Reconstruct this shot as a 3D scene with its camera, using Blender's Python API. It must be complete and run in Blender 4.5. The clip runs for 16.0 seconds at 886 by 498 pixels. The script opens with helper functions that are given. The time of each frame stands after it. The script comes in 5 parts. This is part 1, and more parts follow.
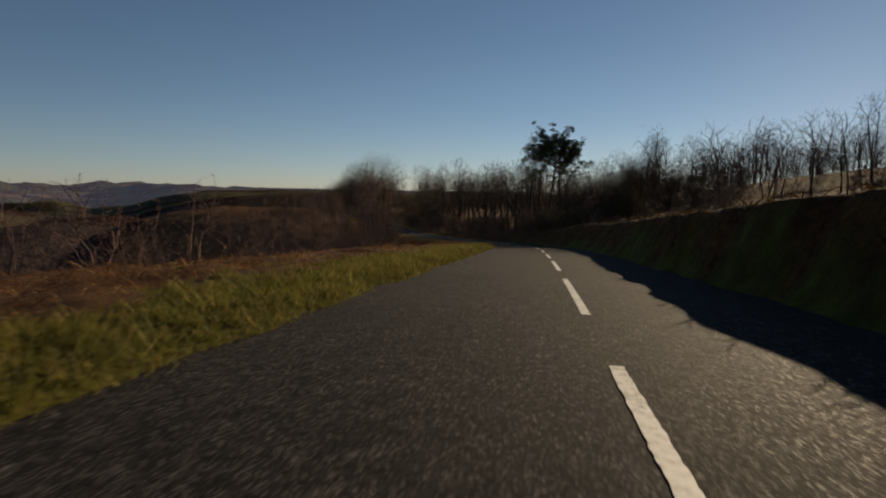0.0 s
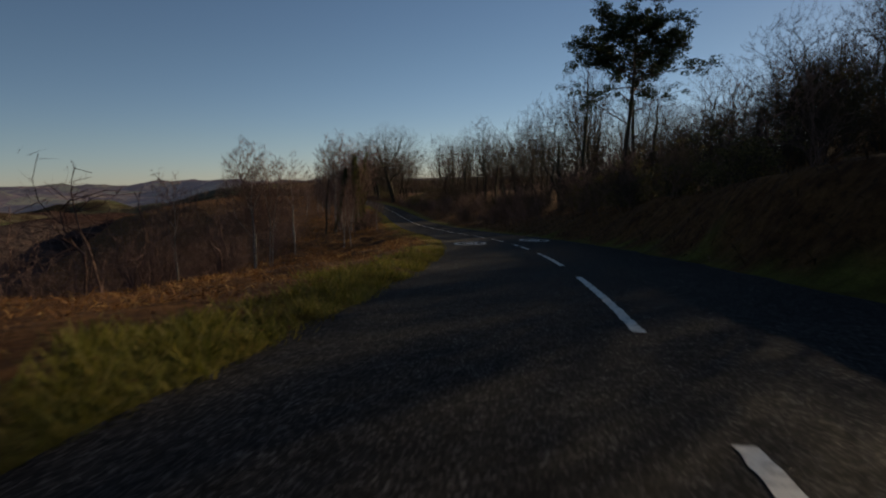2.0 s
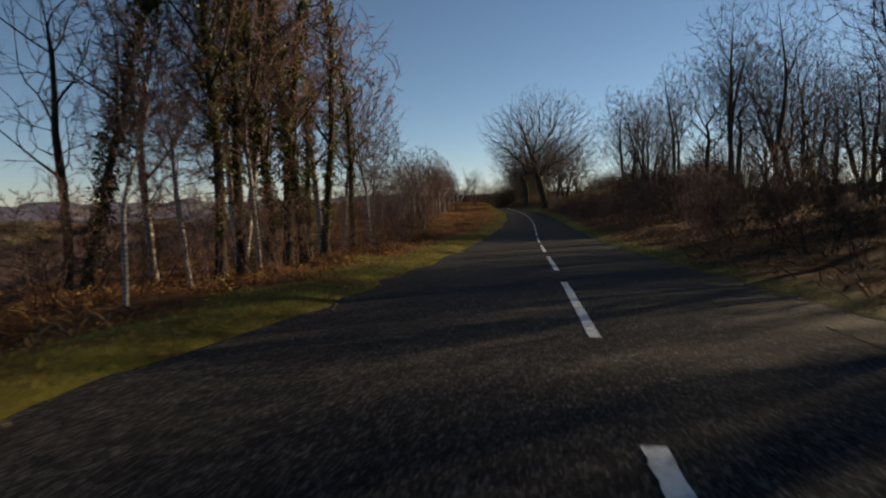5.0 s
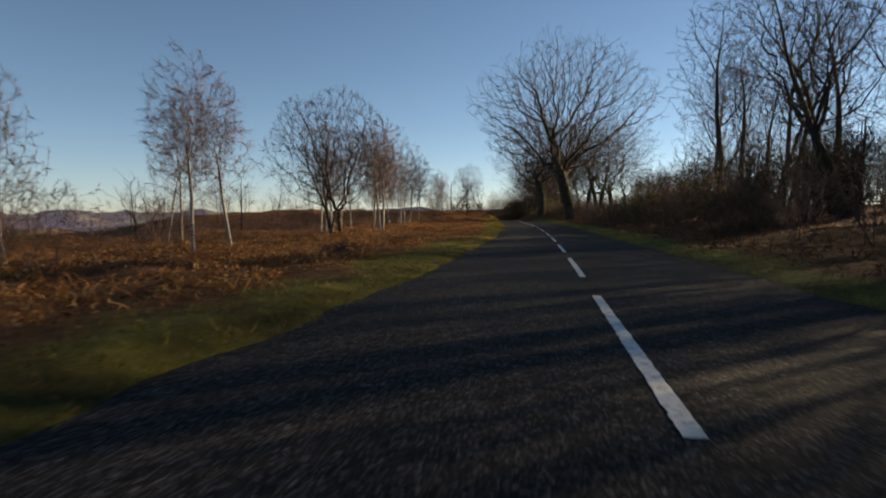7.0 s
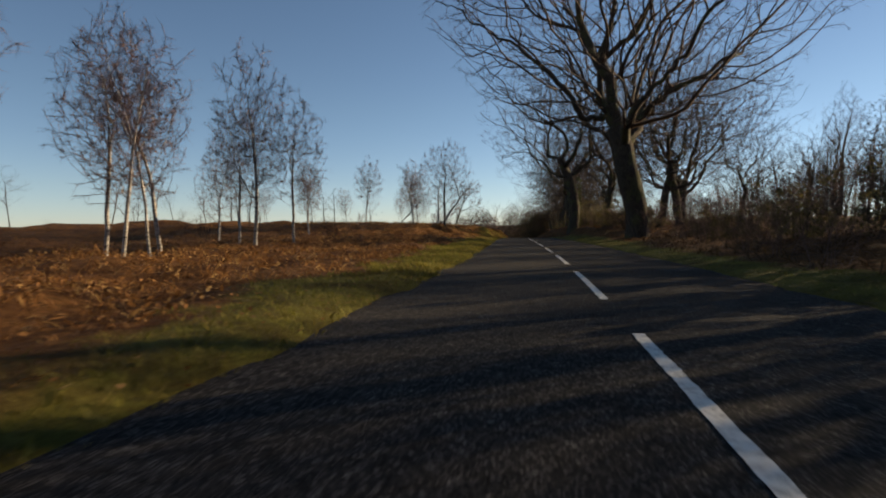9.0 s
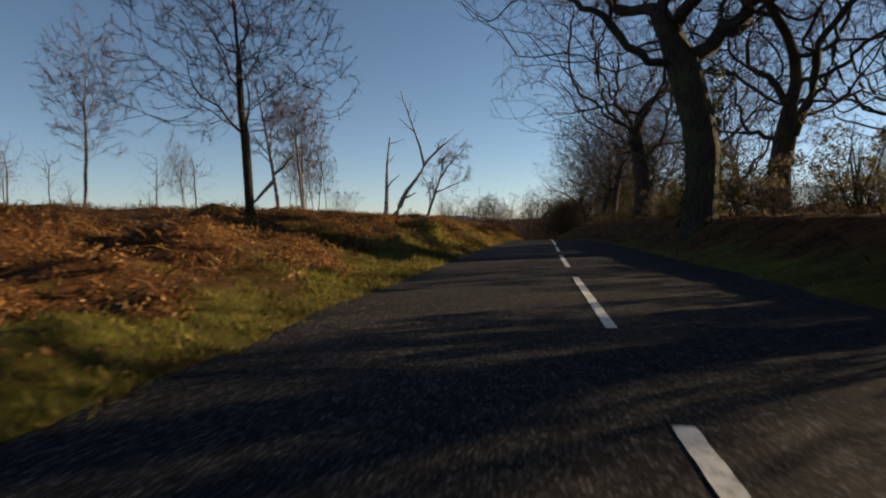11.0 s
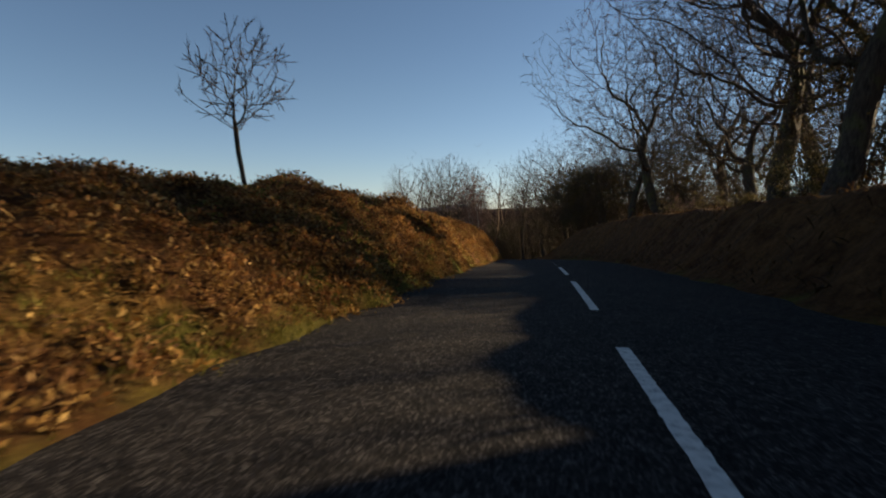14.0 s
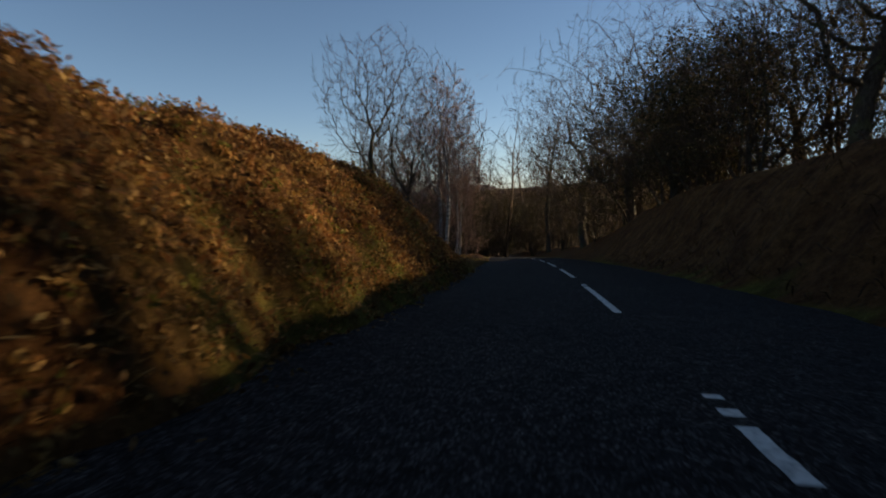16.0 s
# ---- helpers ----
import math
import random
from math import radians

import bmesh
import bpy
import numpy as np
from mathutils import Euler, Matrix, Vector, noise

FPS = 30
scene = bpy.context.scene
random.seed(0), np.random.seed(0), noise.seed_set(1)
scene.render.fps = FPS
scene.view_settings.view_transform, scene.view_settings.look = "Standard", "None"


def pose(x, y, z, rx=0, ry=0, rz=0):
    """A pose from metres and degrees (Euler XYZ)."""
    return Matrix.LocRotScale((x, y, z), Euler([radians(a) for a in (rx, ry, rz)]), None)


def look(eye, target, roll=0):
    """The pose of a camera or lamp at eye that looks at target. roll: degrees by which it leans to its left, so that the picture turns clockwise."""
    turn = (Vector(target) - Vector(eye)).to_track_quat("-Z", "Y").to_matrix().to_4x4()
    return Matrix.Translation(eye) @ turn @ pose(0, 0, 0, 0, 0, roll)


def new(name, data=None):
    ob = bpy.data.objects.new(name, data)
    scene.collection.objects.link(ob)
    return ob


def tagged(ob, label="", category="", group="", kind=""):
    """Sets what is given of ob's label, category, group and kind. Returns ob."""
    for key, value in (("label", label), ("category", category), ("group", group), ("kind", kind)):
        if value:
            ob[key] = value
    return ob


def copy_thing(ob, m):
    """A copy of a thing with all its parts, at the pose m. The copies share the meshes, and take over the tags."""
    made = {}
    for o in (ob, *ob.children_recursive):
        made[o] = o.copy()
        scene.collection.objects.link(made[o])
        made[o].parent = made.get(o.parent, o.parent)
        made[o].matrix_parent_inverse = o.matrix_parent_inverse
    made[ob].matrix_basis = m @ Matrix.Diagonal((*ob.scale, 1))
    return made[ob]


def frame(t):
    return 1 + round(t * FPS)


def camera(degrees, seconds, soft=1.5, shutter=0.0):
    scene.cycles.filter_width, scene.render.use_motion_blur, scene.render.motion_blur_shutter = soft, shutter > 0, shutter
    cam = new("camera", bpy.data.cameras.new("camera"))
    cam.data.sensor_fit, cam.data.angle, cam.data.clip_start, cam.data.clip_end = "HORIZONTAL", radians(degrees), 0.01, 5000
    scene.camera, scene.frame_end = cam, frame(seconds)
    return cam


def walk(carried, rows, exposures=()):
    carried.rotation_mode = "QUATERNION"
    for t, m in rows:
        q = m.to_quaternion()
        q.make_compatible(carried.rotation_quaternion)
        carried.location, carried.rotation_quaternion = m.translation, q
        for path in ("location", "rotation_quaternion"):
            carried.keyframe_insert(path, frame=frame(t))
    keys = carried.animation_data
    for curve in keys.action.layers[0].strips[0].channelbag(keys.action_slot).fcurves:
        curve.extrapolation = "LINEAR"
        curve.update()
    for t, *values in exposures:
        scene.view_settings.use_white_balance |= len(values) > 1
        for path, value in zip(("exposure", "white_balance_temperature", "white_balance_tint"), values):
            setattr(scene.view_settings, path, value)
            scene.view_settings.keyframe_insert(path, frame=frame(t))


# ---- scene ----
cam = camera(75.7, 16.0, soft=2.0, shutter=0.08)
PATH = [
    (0.0, pose(-0.41, 0.99, 0.903, 84.13, -1.13, -0.04)),
    (0.5, pose(1.17, 10.44, 0.275, 84.04, -0.64, -0.11)),
    (1.0, pose(2.73, 20.07, -0.423, 83.57, -0.48, 0.11)),
    (1.5, pose(4.19, 29.82, -1.169, 83.49, 0.31, 1.35)),
    (2.0, pose(5.29, 39.65, -1.948, 82.85, 1.14, 4.68)),
    (2.5, pose(5.74, 49.50, -2.741, 82.80, 1.43, 9.07)),
    (3.0, pose(5.49, 59.29, -3.531, 82.01, 0.57, 13.18)),
    (3.5, pose(4.64, 69.03, -4.304, 82.42, -0.39, 16.27)),
    (4.0, pose(3.28, 78.88, -5.059, 82.96, -0.56, 18.33)),
    (4.5, pose(1.54, 88.91, -5.783, 83.70, -0.35, 20.26)),
    (5.0, pose(-0.43, 98.81, -6.441, 84.74, 1.45, 21.88)),
    (5.5, pose(-2.67, 108.51, -7.018, 85.06, 1.19, 22.96)),
    (6.0, pose(-5.06, 118.19, -7.496, 85.49, 0.93, 23.76)),
    (6.5, pose(-7.48, 127.86, -7.866, 85.94, 0.67, 23.68)),
    (7.0, pose(-9.82, 137.56, -8.136, 86.30, 0.41, 23.36)),
    (7.5, pose(-12.14, 147.26, -8.326, 86.52, 0.15, 23.82)),
    (8.0, pose(-14.67, 156.87, -8.455, 87.02, -0.76, 24.22)),
    (8.5, pose(-17.18, 166.35, -8.533, 87.89, 0.35, 25.05)),
    (9.0, pose(-19.79, 176.02, -8.576, 87.92, 0.38, 25.80)),
    (9.5, pose(-22.57, 185.63, -8.593, 87.87, 0.40, 26.70)),
    (10.0, pose(-25.54, 195.19, -8.598, 87.74, 0.43, 27.70)),
    (10.5, pose(-28.68, 204.70, -8.604, 87.54, 0.45, 28.15)),
    (11.0, pose(-31.87, 214.20, -8.622, 87.28, 0.48, 28.09)),
    (11.5, pose(-34.91, 223.27, -8.661, 86.85, -1.03, 28.00)),
    (12.0, pose(-38.07, 232.85, -8.734, 86.90, -0.21, 27.99)),
    (12.5, pose(-41.08, 242.02, -8.845, 87.52, 0.54, 27.55)),
    (13.0, pose(-43.90, 250.80, -8.999, 86.86, 0.46, 27.30)),
    (13.5, pose(-46.84, 259.72, -9.214, 86.85, 0.44, 27.89)),
    (14.0, pose(-50.00, 269.13, -9.525, 86.29, 0.16, 28.23)),
    (14.5, pose(-53.02, 278.01, -9.917, 85.56, 0.78, 29.13)),
    (15.0, pose(-56.13, 286.81, -10.413, 84.94, -0.64, 29.40)),
    (15.5, pose(-59.31, 295.50, -11.004, 85.27, -1.04, 29.96)),
    (16.0, pose(-62.61, 304.15, -11.677, 84.43, -0.11, 30.93)),
]
walk(cam, PATH, [(0.0, -0.3, 6600, 10), (2.5, -0.15, 6600, 10), (4.5, 0.3, 6600, 10), (7.5, 0.8, 6800, 10), (11.0, 0.65, 6800, 10), (16.0, 0.72, 6700, 10)])

# ---- world, sun ----
SUN_YAW, SUN_HEIGHT = radians(-36.4), radians(12.9)   # to the right of +y, above the horizon
world = bpy.data.worlds.new("sky")
scene.world = world
world.use_nodes = True
wn = world.node_tree.nodes
sky = wn.new("ShaderNodeTexSky")
sky.sky_type, sky.sun_disc = "NISHITA", False
sky.sun_elevation, sky.sun_rotation = SUN_HEIGHT, -SUN_YAW
sky.altitude, sky.air_density, sky.dust_density, sky.ozone_density = 500, 0.8, 0.05, 2.0
way = wn.new("ShaderNodeTexCoord")
height = wn.new("ShaderNodeSeparateXYZ")
cool = wn.new("ShaderNodeValToRGB")   # cool clear air along the horizon
for k, (at, tone) in zip((cool.color_ramp.elements[0], cool.color_ramp.elements[1], cool.color_ramp.elements.new(0.07), cool.color_ramp.elements.new(0.2)), ((0.0, (0.9, 0.92, 1.12)), (0.55, (1.03, 0.995, 0.985)), (0.07, (0.98, 0.96, 1.02)), (0.2, (1.02, 1.0, 0.99)))):
    k.position, k.color = at, (*tone, 1)
haze = wn.new("ShaderNodeMix")
haze.data_type, haze.blend_type = "RGBA", "MULTIPLY"
haze.inputs[0].default_value = 1.0
world.node_tree.links.new(way.outputs["Generated"], height.inputs[0])
world.node_tree.links.new(height.outputs["Z"], cool.inputs[0])
world.node_tree.links.new(sky.outputs[0], haze.inputs[6])
world.node_tree.links.new(cool.outputs[0], haze.inputs[7])
world.node_tree.links.new(haze.outputs[2], wn["Background"].inputs[0])
wn["Background"].inputs[1].default_value = 0.075
lamp = bpy.data.lights.new("sun", "SUN")
lamp.energy, lamp.angle, lamp.color = 6.5, radians(0.55), (1.0, 0.78, 0.5)
sun = new("sun", lamp)
sun.matrix_world = look((0, 0, 60), (-math.sin(-SUN_YAW) * 50 * math.cos(SUN_HEIGHT), -math.cos(SUN_YAW) * 50 * math.cos(SUN_HEIGHT), 60 - 50 * math.sin(SUN_HEIGHT)))

rng = np.random.default_rng(7)

# ---- the road's line: heading (degrees to the left of +y) and slope along its stations ----
HEAD0, HEAD_STEP = -25.0, 20.8333
HEAD = [-11.3, -9.95, -9.16, -7.08, 2.49, 10.31, 12.3, 13.88, 13.12, 14.33, 16.2, 18.48, 18.83, 17.74, 18.44, 18.46, 20.15, 22.63, 25.06, 27.48, 29.91, 32.34, 34.76]
SLOPE_STEP = 41.6667
SLOPE = [-2.29, -4.12, -4.55, -3.55, -1.23, -0.11, -0.24, -1.46, -4.05, -5.59, -6.65, -7.5]
HALF = 3.0   # half the carriageway


def curve_through(x, start, step, values):
    v = np.concatenate([[2 * values[0] - values[1]], values, [2 * values[-1] - values[-2]]])
    i = np.clip(np.floor((x - start) / step).astype(int), 0, len(values) - 2)
    u = (x - start) / step - i
    a, b, c, d = v[i], v[i + 1], v[i + 2], v[i + 3]
    return b + 0.5 * u * (c - a + u * (2 * a - 5 * b + 4 * c - d + u * (3 * (b - c) + d - a)))


GS = np.arange(-25, 432, 0.5)
GH = np.radians(curve_through(GS, HEAD0, HEAD_STEP, HEAD))
GL = np.radians(curve_through(GS, HEAD0, SLOPE_STEP, SLOPE))
GX, GY, GZ = np.cumsum(-np.sin(GH)) * 0.5, np.cumsum(np.cos(GH)) * 0.5, np.cumsum(np.tan(GL)) * 0.5
zero = np.searchsorted(GS, 0)
GX, GY, GZ = GX - GX[zero], GY - GY[zero], GZ - GZ[zero]


def line(s, d):
    """World x, y and the road's height at station s, d metres to the right of the centre line."""
    s, d = np.asarray(s, float), np.asarray(d, float)
    h = np.interp(s, GS, GH)
    back, fore = np.minimum(s - GS[0], 0), np.maximum(s - GS[-1], 0)
    x = np.interp(s, GS, GX) + d * np.cos(h) - np.sin(h) * (back + fore)
    y = np.interp(s, GS, GY) + d * np.sin(h) + np.cos(h) * (back + fore)
    return x, y, np.interp(s, GS, GZ) + np.tan(np.interp(s, GS, GL)) * back


def near_line(x, y):
    """Station and offset of world points."""
    x, y = np.asarray(x, float), np.asarray(y, float)
    cs, cx, cy, ch = GS[::8], GX[::8], GY[::8], GH[::8]
    k = np.argmin((x[..., None] - cx) ** 2 + (y[..., None] - cy) ** 2, axis=-1)
    dx, dy = x - cx[k], y - cy[k]
    along = -dx * np.sin(ch[k]) + dy * np.cos(ch[k])
    return cs[k] + along, dx * np.cos(ch[k]) + dy * np.sin(ch[k])


def ease(u):
    u = np.clip(u, 0, 1)
    return u * u * (3 - 2 * u)


def waves(x, y, size, seed=0):
    """Smooth irregular relief between -1 and 1."""
    r = np.random.default_rng(seed)
    out = 0
    for k in range(6):
        a, p = r.uniform(0, 6.283), r.uniform(0, 6.283)
        f = 6.283 / (size * r.uniform(0.6, 1.7))
        out = out + np.sin((x * np.cos(a) + y * np.sin(a)) * f + p)
    return out / 3.2


# ---- the land beside the road: height over the road's surface ----
LS = [-25, 40, 65, 90, 115, 145, 180, 215, 225, 235, 250, 262, 270, 276, 282, 288, 295, 303, 310, 316, 322, 327, 331, 335, 345, 370]
L_BANK = [-0.4, -0.4, -1.4, -1.8, -0.5, -0.2, -0.2, 0.2, 0.75, 1.0, 1.15, 1.2, 1.3, 1.4, 1.6, 1.95, 1.95, 1.85, 2.1, 2.3, 2.42, 2.45, 1.6, 0.7, 0.3, 0.1]
L_WIDE = [9, 9, 9, 9, 9, 10, 10, 9, 7, 5.5, 4.0, 4.0, 6.2, 6.4, 4.4, 3.0, 2.7, 2.6, 2.6, 2.6, 2.6, 2.5, 2.5, 3, 5, 6]
L_BACK = [0, 0, 0, 0, 0, 0, 0, 0, 0.3, 0.4, 0.6, 0.8, 0.6, 0.4, 0.4, 0.3, 0.3, 0.3, 0.3, 0.3, 0.3, 0.3, 0.2, 0, 0, 0]   # the slower rise behind the bank
L_EDGE = [5.5, 6, 9, 9.5, 9.5, 16, 28, 40, 45, 45, 45, 45, 45, 45, 45, 45, 45, 45, 45, 45, 45, 45, 45, 45, 45, 45]   # where it falls to the valley
RS = [-25, 20, 38, 50, 68, 100, 150, 215, 235, 250, 270, 285, 300, 314, 328, 343, 356, 370]
R_BANK = [1.6, 1.6, 1.75, 2.0, 1.6, 0.7, 0.4, 0.5, 1.0, 1.3, 1.4, 1.7, 2.05, 2.65, 3.05, 3.3, 2.4, 1.2]
R_WIDE = [1.0, 1.0, 1.5, 2.2, 3.5, 6, 7, 6, 2.4, 2.0, 2.0, 2.1, 2.4, 2.7, 2.8, 3.2, 3.8, 4]
R_HILL = [4.8, 5.2, 5.2, 5.0, 4.6, 1.4, 0.9, 0.8, 0.8, 0.8, 0.8, 0.6, 0.5, 0.5, 0.5, 0.5, 0.5, 0.5]   # farther rise
R_SLOW = [36, 36, 32, 24, 18, 18, 18, 18, 18, 18, 18, 18, 18, 18, 18, 18, 18, 18]   # over how many metres
EDGE_S = [-25, 78, 90, 105, 118, 135, 430]
EDGE_L = [-0.02, 0.02, 0.25, 0.38, 0.2, 0.0, -0.03]


FALL_S, FALL = [-25, 50, 80, 105, 160, 230, 430], [0.32, 0.36, 0.52, 0.46, 0.3, 0.18, 0.18]   # how steeply


def verge(s, d):
    """How far past the half width the tarmac reaches before grass covers it."""
    left = np.interp(s, EDGE_S, EDGE_L) + 0.13 * waves(s, 0 * s, 4.2, 31) + 0.08 * waves(s, 0 * s, 1.9, 32)
    right = 0.12 * waves(s, 0 * s, 4.2, 33) + 0.08 * waves(s, 0 * s, 1.9, 34)
    return np.where(d < 0, left, right)


def land(s, d):
    s, d = np.asarray(s, float), np.asarray(d, float)
    x, y, z = line(s, d)
    rim = verge(s, d)
    a = np.maximum(-d - HALF - rim, 0)
    b = np.maximum(d - HALF - rim, 0)
    wob = 1 + (0.16 - 0.08 * ease((s - 270) / 15)) * waves(x, y, 9, 1)
    wide = np.interp(s, LS, L_WIDE) * wob
    u = np.clip(a / wide, 0, 1)
    steep = ease((s - 225) / 25) * (1 - 0.95 * ease((s - 259) / 7) * ease((285 - s) / 6))   # a bay opens in the bank
    up = np.interp(s, LS, L_BANK) * (ease(u) * (1 - steep) + (1 - (1 - u) ** 2) * steep)
    up = up + np.interp(s, LS, L_BACK) * ease((a - wide) / 9)
    edge = np.interp(s, LS, L_EDGE)
    out = np.maximum(a - edge, 0)
    up = up - np.interp(s, FALL_S, FALL) * (out - 6 * (1 - np.exp(-out / 6)))
    rough = ease((a - 0.3) / 4.0)
    up = up + 0.45 * ease((a - 12) / 20) * waves(x, y, 14, 10)
    up = up + rough * (0.14 * waves(x, y, 4.5, 2) + 0.07 * waves(x, y, 1.6, 3))
    up = up + 0.10 * ease(a / 0.7) * (s < 275) * (d < 0)
    tuft = ease((s - 205) / 20) * ease((282 - s) / 12)
    up = up + tuft * ease((a - 0.2) / 1.0) * (1 - 0.7 * ease((a - 5) / 4)) * (0.24 * waves(x, y, 3.4, 6) + 0.15 * waves(x, y, 1.7, 7))
    gully = ease((s - 280) / 10) * ease(a / 1.5)
    up = up + gully * (0.1 * waves(s, a * 0.4, 3.0, 8) + 0.09 * waves(x, y, 1.1, 9) + 0.09 * waves(x, y, 2.3, 15) + 0.06 * waves(x, y, 0.6, 17))
    widr = np.interp(s, RS, R_WIDE) * wob
    upr = np.interp(s, RS, R_BANK) * ease(b / widr) + np.interp(s, RS, R_HILL) * ease((b - 2.2) / np.interp(s, RS, R_SLOW))
    upr = upr + ease((b - 0.3) / 3) * (0.12 * waves(x, y, 4.5, 4) + 0.05 * waves(x, y, 1.4, 5)) + 0.06 * ease(b / 0.6)
    up = np.where(d < 0, up, upr)
    up = up - 0.13 * (1 - ease((np.abs(d) - HALF - rim + 0.3) / 0.4))
    return x, y, z + up


def spot(s, d, sink=0.0):
    x, y, z = land(s, d)
    return float(x), float(y), float(z) - sink


# ---- materials ----
def material(name, build):
    m = bpy.data.materials.new(name)
    m.use_nodes = True
    nt = m.node_tree
    build(nt, nt.nodes, nt.links, nt.nodes["Principled BSDF"])
    return m


def noise_node(n, l, scale, detail=4, rough=0.6, coord=None, stretch=None):
    t = n.new("ShaderNodeTexNoise")
    t.inputs["Scale"].default_value, t.inputs["Detail"].default_value, t.inputs["Roughness"].default_value = scale, detail, rough
    c = coord or n.new("ShaderNodeTexCoord").outputs["Object"]
    if stretch:
        mp = n.new("ShaderNodeMapping")
        mp.inputs["Scale"].default_value = stretch
        l.new(c, mp.inputs["Vector"])
        c = mp.outputs[0]
    l.new(c, t.inputs["Vector"])
    return t.outputs["Fac"]


def ramp(n, l, fac, *stops):
    r = n.new("ShaderNodeValToRGB")
    e = r.color_ramp.elements
    while len(e) < len(stops):
        e.new(0.5)
    for k, (p, c) in zip(e, stops):
        k.position, k.color = p, (*c, 1)
    l.new(fac, r.inputs[0])
    return r.outputs[0]


def mixed(n, l, fac, a, b, mode="MIX"):
    m = n.new("ShaderNodeMix")
    m.data_type, m.blend_type = "RGBA", mode
    if hasattr(fac, "is_linked"):
        l.new(fac, m.inputs[0])
    else:
        m.inputs[0].default_value = fac
    for s, v in ((m.inputs[6], a), (m.inputs[7], b)):
        if hasattr(v, "is_linked"):
            l.new(v, s)
        else:
            s.default_value = (*v, 1)
    return m.outputs[2]


def relief(n, l, shader, fac, strength, distance):
    b = n.new("ShaderNodeBump")
    b.inputs["Strength"].default_value, b.inputs["Distance"].default_value = strength, distance
    l.new(fac, b.inputs["Height"])
    l.new(b.outputs[0], shader.inputs["Normal"])


def asphalt_build(nt, n, l, p):
    c = n.new("ShaderNodeTexCoord").outputs["Object"]
    v = n.new("ShaderNodeTexVoronoi")
    v.inputs["Scale"].default_value = 75
    l.new(c, v.inputs["Vector"])
    pick = n.new("ShaderNodeSeparateColor")
    l.new(v.outputs["Color"], pick.inputs[0])
    stone = ramp(n, l, pick.outputs[0], (0.0, (0.008, 0.0075, 0.0075)), (0.55, (0.022, 0.02, 0.0195)), (0.85, (0.05, 0.046, 0.042)), (1.0, (0.17, 0.16, 0.15)))
    patch = ramp(n, l, noise_node(n, l, 0.45, 5, 0.65, c), (0.3, (0.75, 0.75, 0.76)), (0.7, (1.15, 1.1, 1.04)))
    tone = mixed(n, l, 1.0, stone, patch, "MULTIPLY")
    grit = ramp(n, l, noise_node(n, l, 7, 4, 0.7, c), (0.38, (0.6, 0.6, 0.6)), (0.64, (1.25, 1.22, 1.18)))
    tone = mixed(n, l, 1.0, tone, grit, "MULTIPLY")
    l.new(tone, p.inputs["Base Color"])
    l.new(ramp(n, l, pick.outputs[1], (0.0, (0.95, 0.95, 0.95)), (0.8, (0.88, 0.88, 0.88)), (1.0, (0.62, 0.62, 0.62))), p.inputs["Roughness"])
    p.inputs["Specular IOR Level"].default_value = 0.06
    relief(n, l, p, pick.outputs[2], 0.45, 0.005)


def paint_build(nt, n, l, p):
    c = n.new("ShaderNodeTexCoord").outputs["Object"]
    tone = ramp(n, l, noise_node(n, l, 14, 6, 0.7, c), (0.33, (0.22, 0.21, 0.19)), (0.5, (0.62, 0.6, 0.54)), (0.75, (0.76, 0.74, 0.68)))
    l.new(tone, p.inputs["Base Color"])
    p.inputs["Roughness"].default_value = 0.7
    relief(n, l, p, noise_node(n, l, 60, 3, 0.6, c), 0.5, 0.006)


def ground_build(nt, n, l, p):
    c = n.new("ShaderNodeTexCoord").outputs["Object"]
    grass = n.new("ShaderNodeAttribute")
    grass.attribute_name = "turf"
    g = ramp(n, l, noise_node(n, l, 1.3, 6, 0.7, c), (0.3, (0.1, 0.08, 0.024)), (0.5, (0.14, 0.14, 0.028)), (0.72, (0.22, 0.19, 0.05)))
    litter = ramp(n, l, noise_node(n, l, 3.5, 8, 0.75, c), (0.3, (0.035, 0.018, 0.009)), (0.5, (0.14, 0.068, 0.026)), (0.72, (0.25, 0.135, 0.058)))
    fine = ramp(n, l, noise_node(n, l, 30, 4, 0.7, c), (0.3, (0.55, 0.52, 0.5)), (0.7, (1.25, 1.2, 1.1)))
    broad = ramp(n, l, noise_node(n, l, 0.9, 5, 0.7, c), (0.32, (0.55, 0.45, 0.4)), (0.5, (1.0, 0.95, 0.85)), (0.68, (1.4, 1.35, 1.1)))
    tone = mixed(n, l, 1.0, mixed(n, l, grass.outputs["Fac"], litter, g), fine, "MULTIPLY")
    l.new(mixed(n, l, 1.0, tone, broad, "MULTIPLY"), p.inputs["Base Color"])
    p.inputs["Roughness"].default_value = 0.95
    p.inputs["Specular IOR Level"].default_value = 0.1
    relief(n, l, p, noise_node(n, l, 7, 8, 0.78, c), 1.0, 0.16)


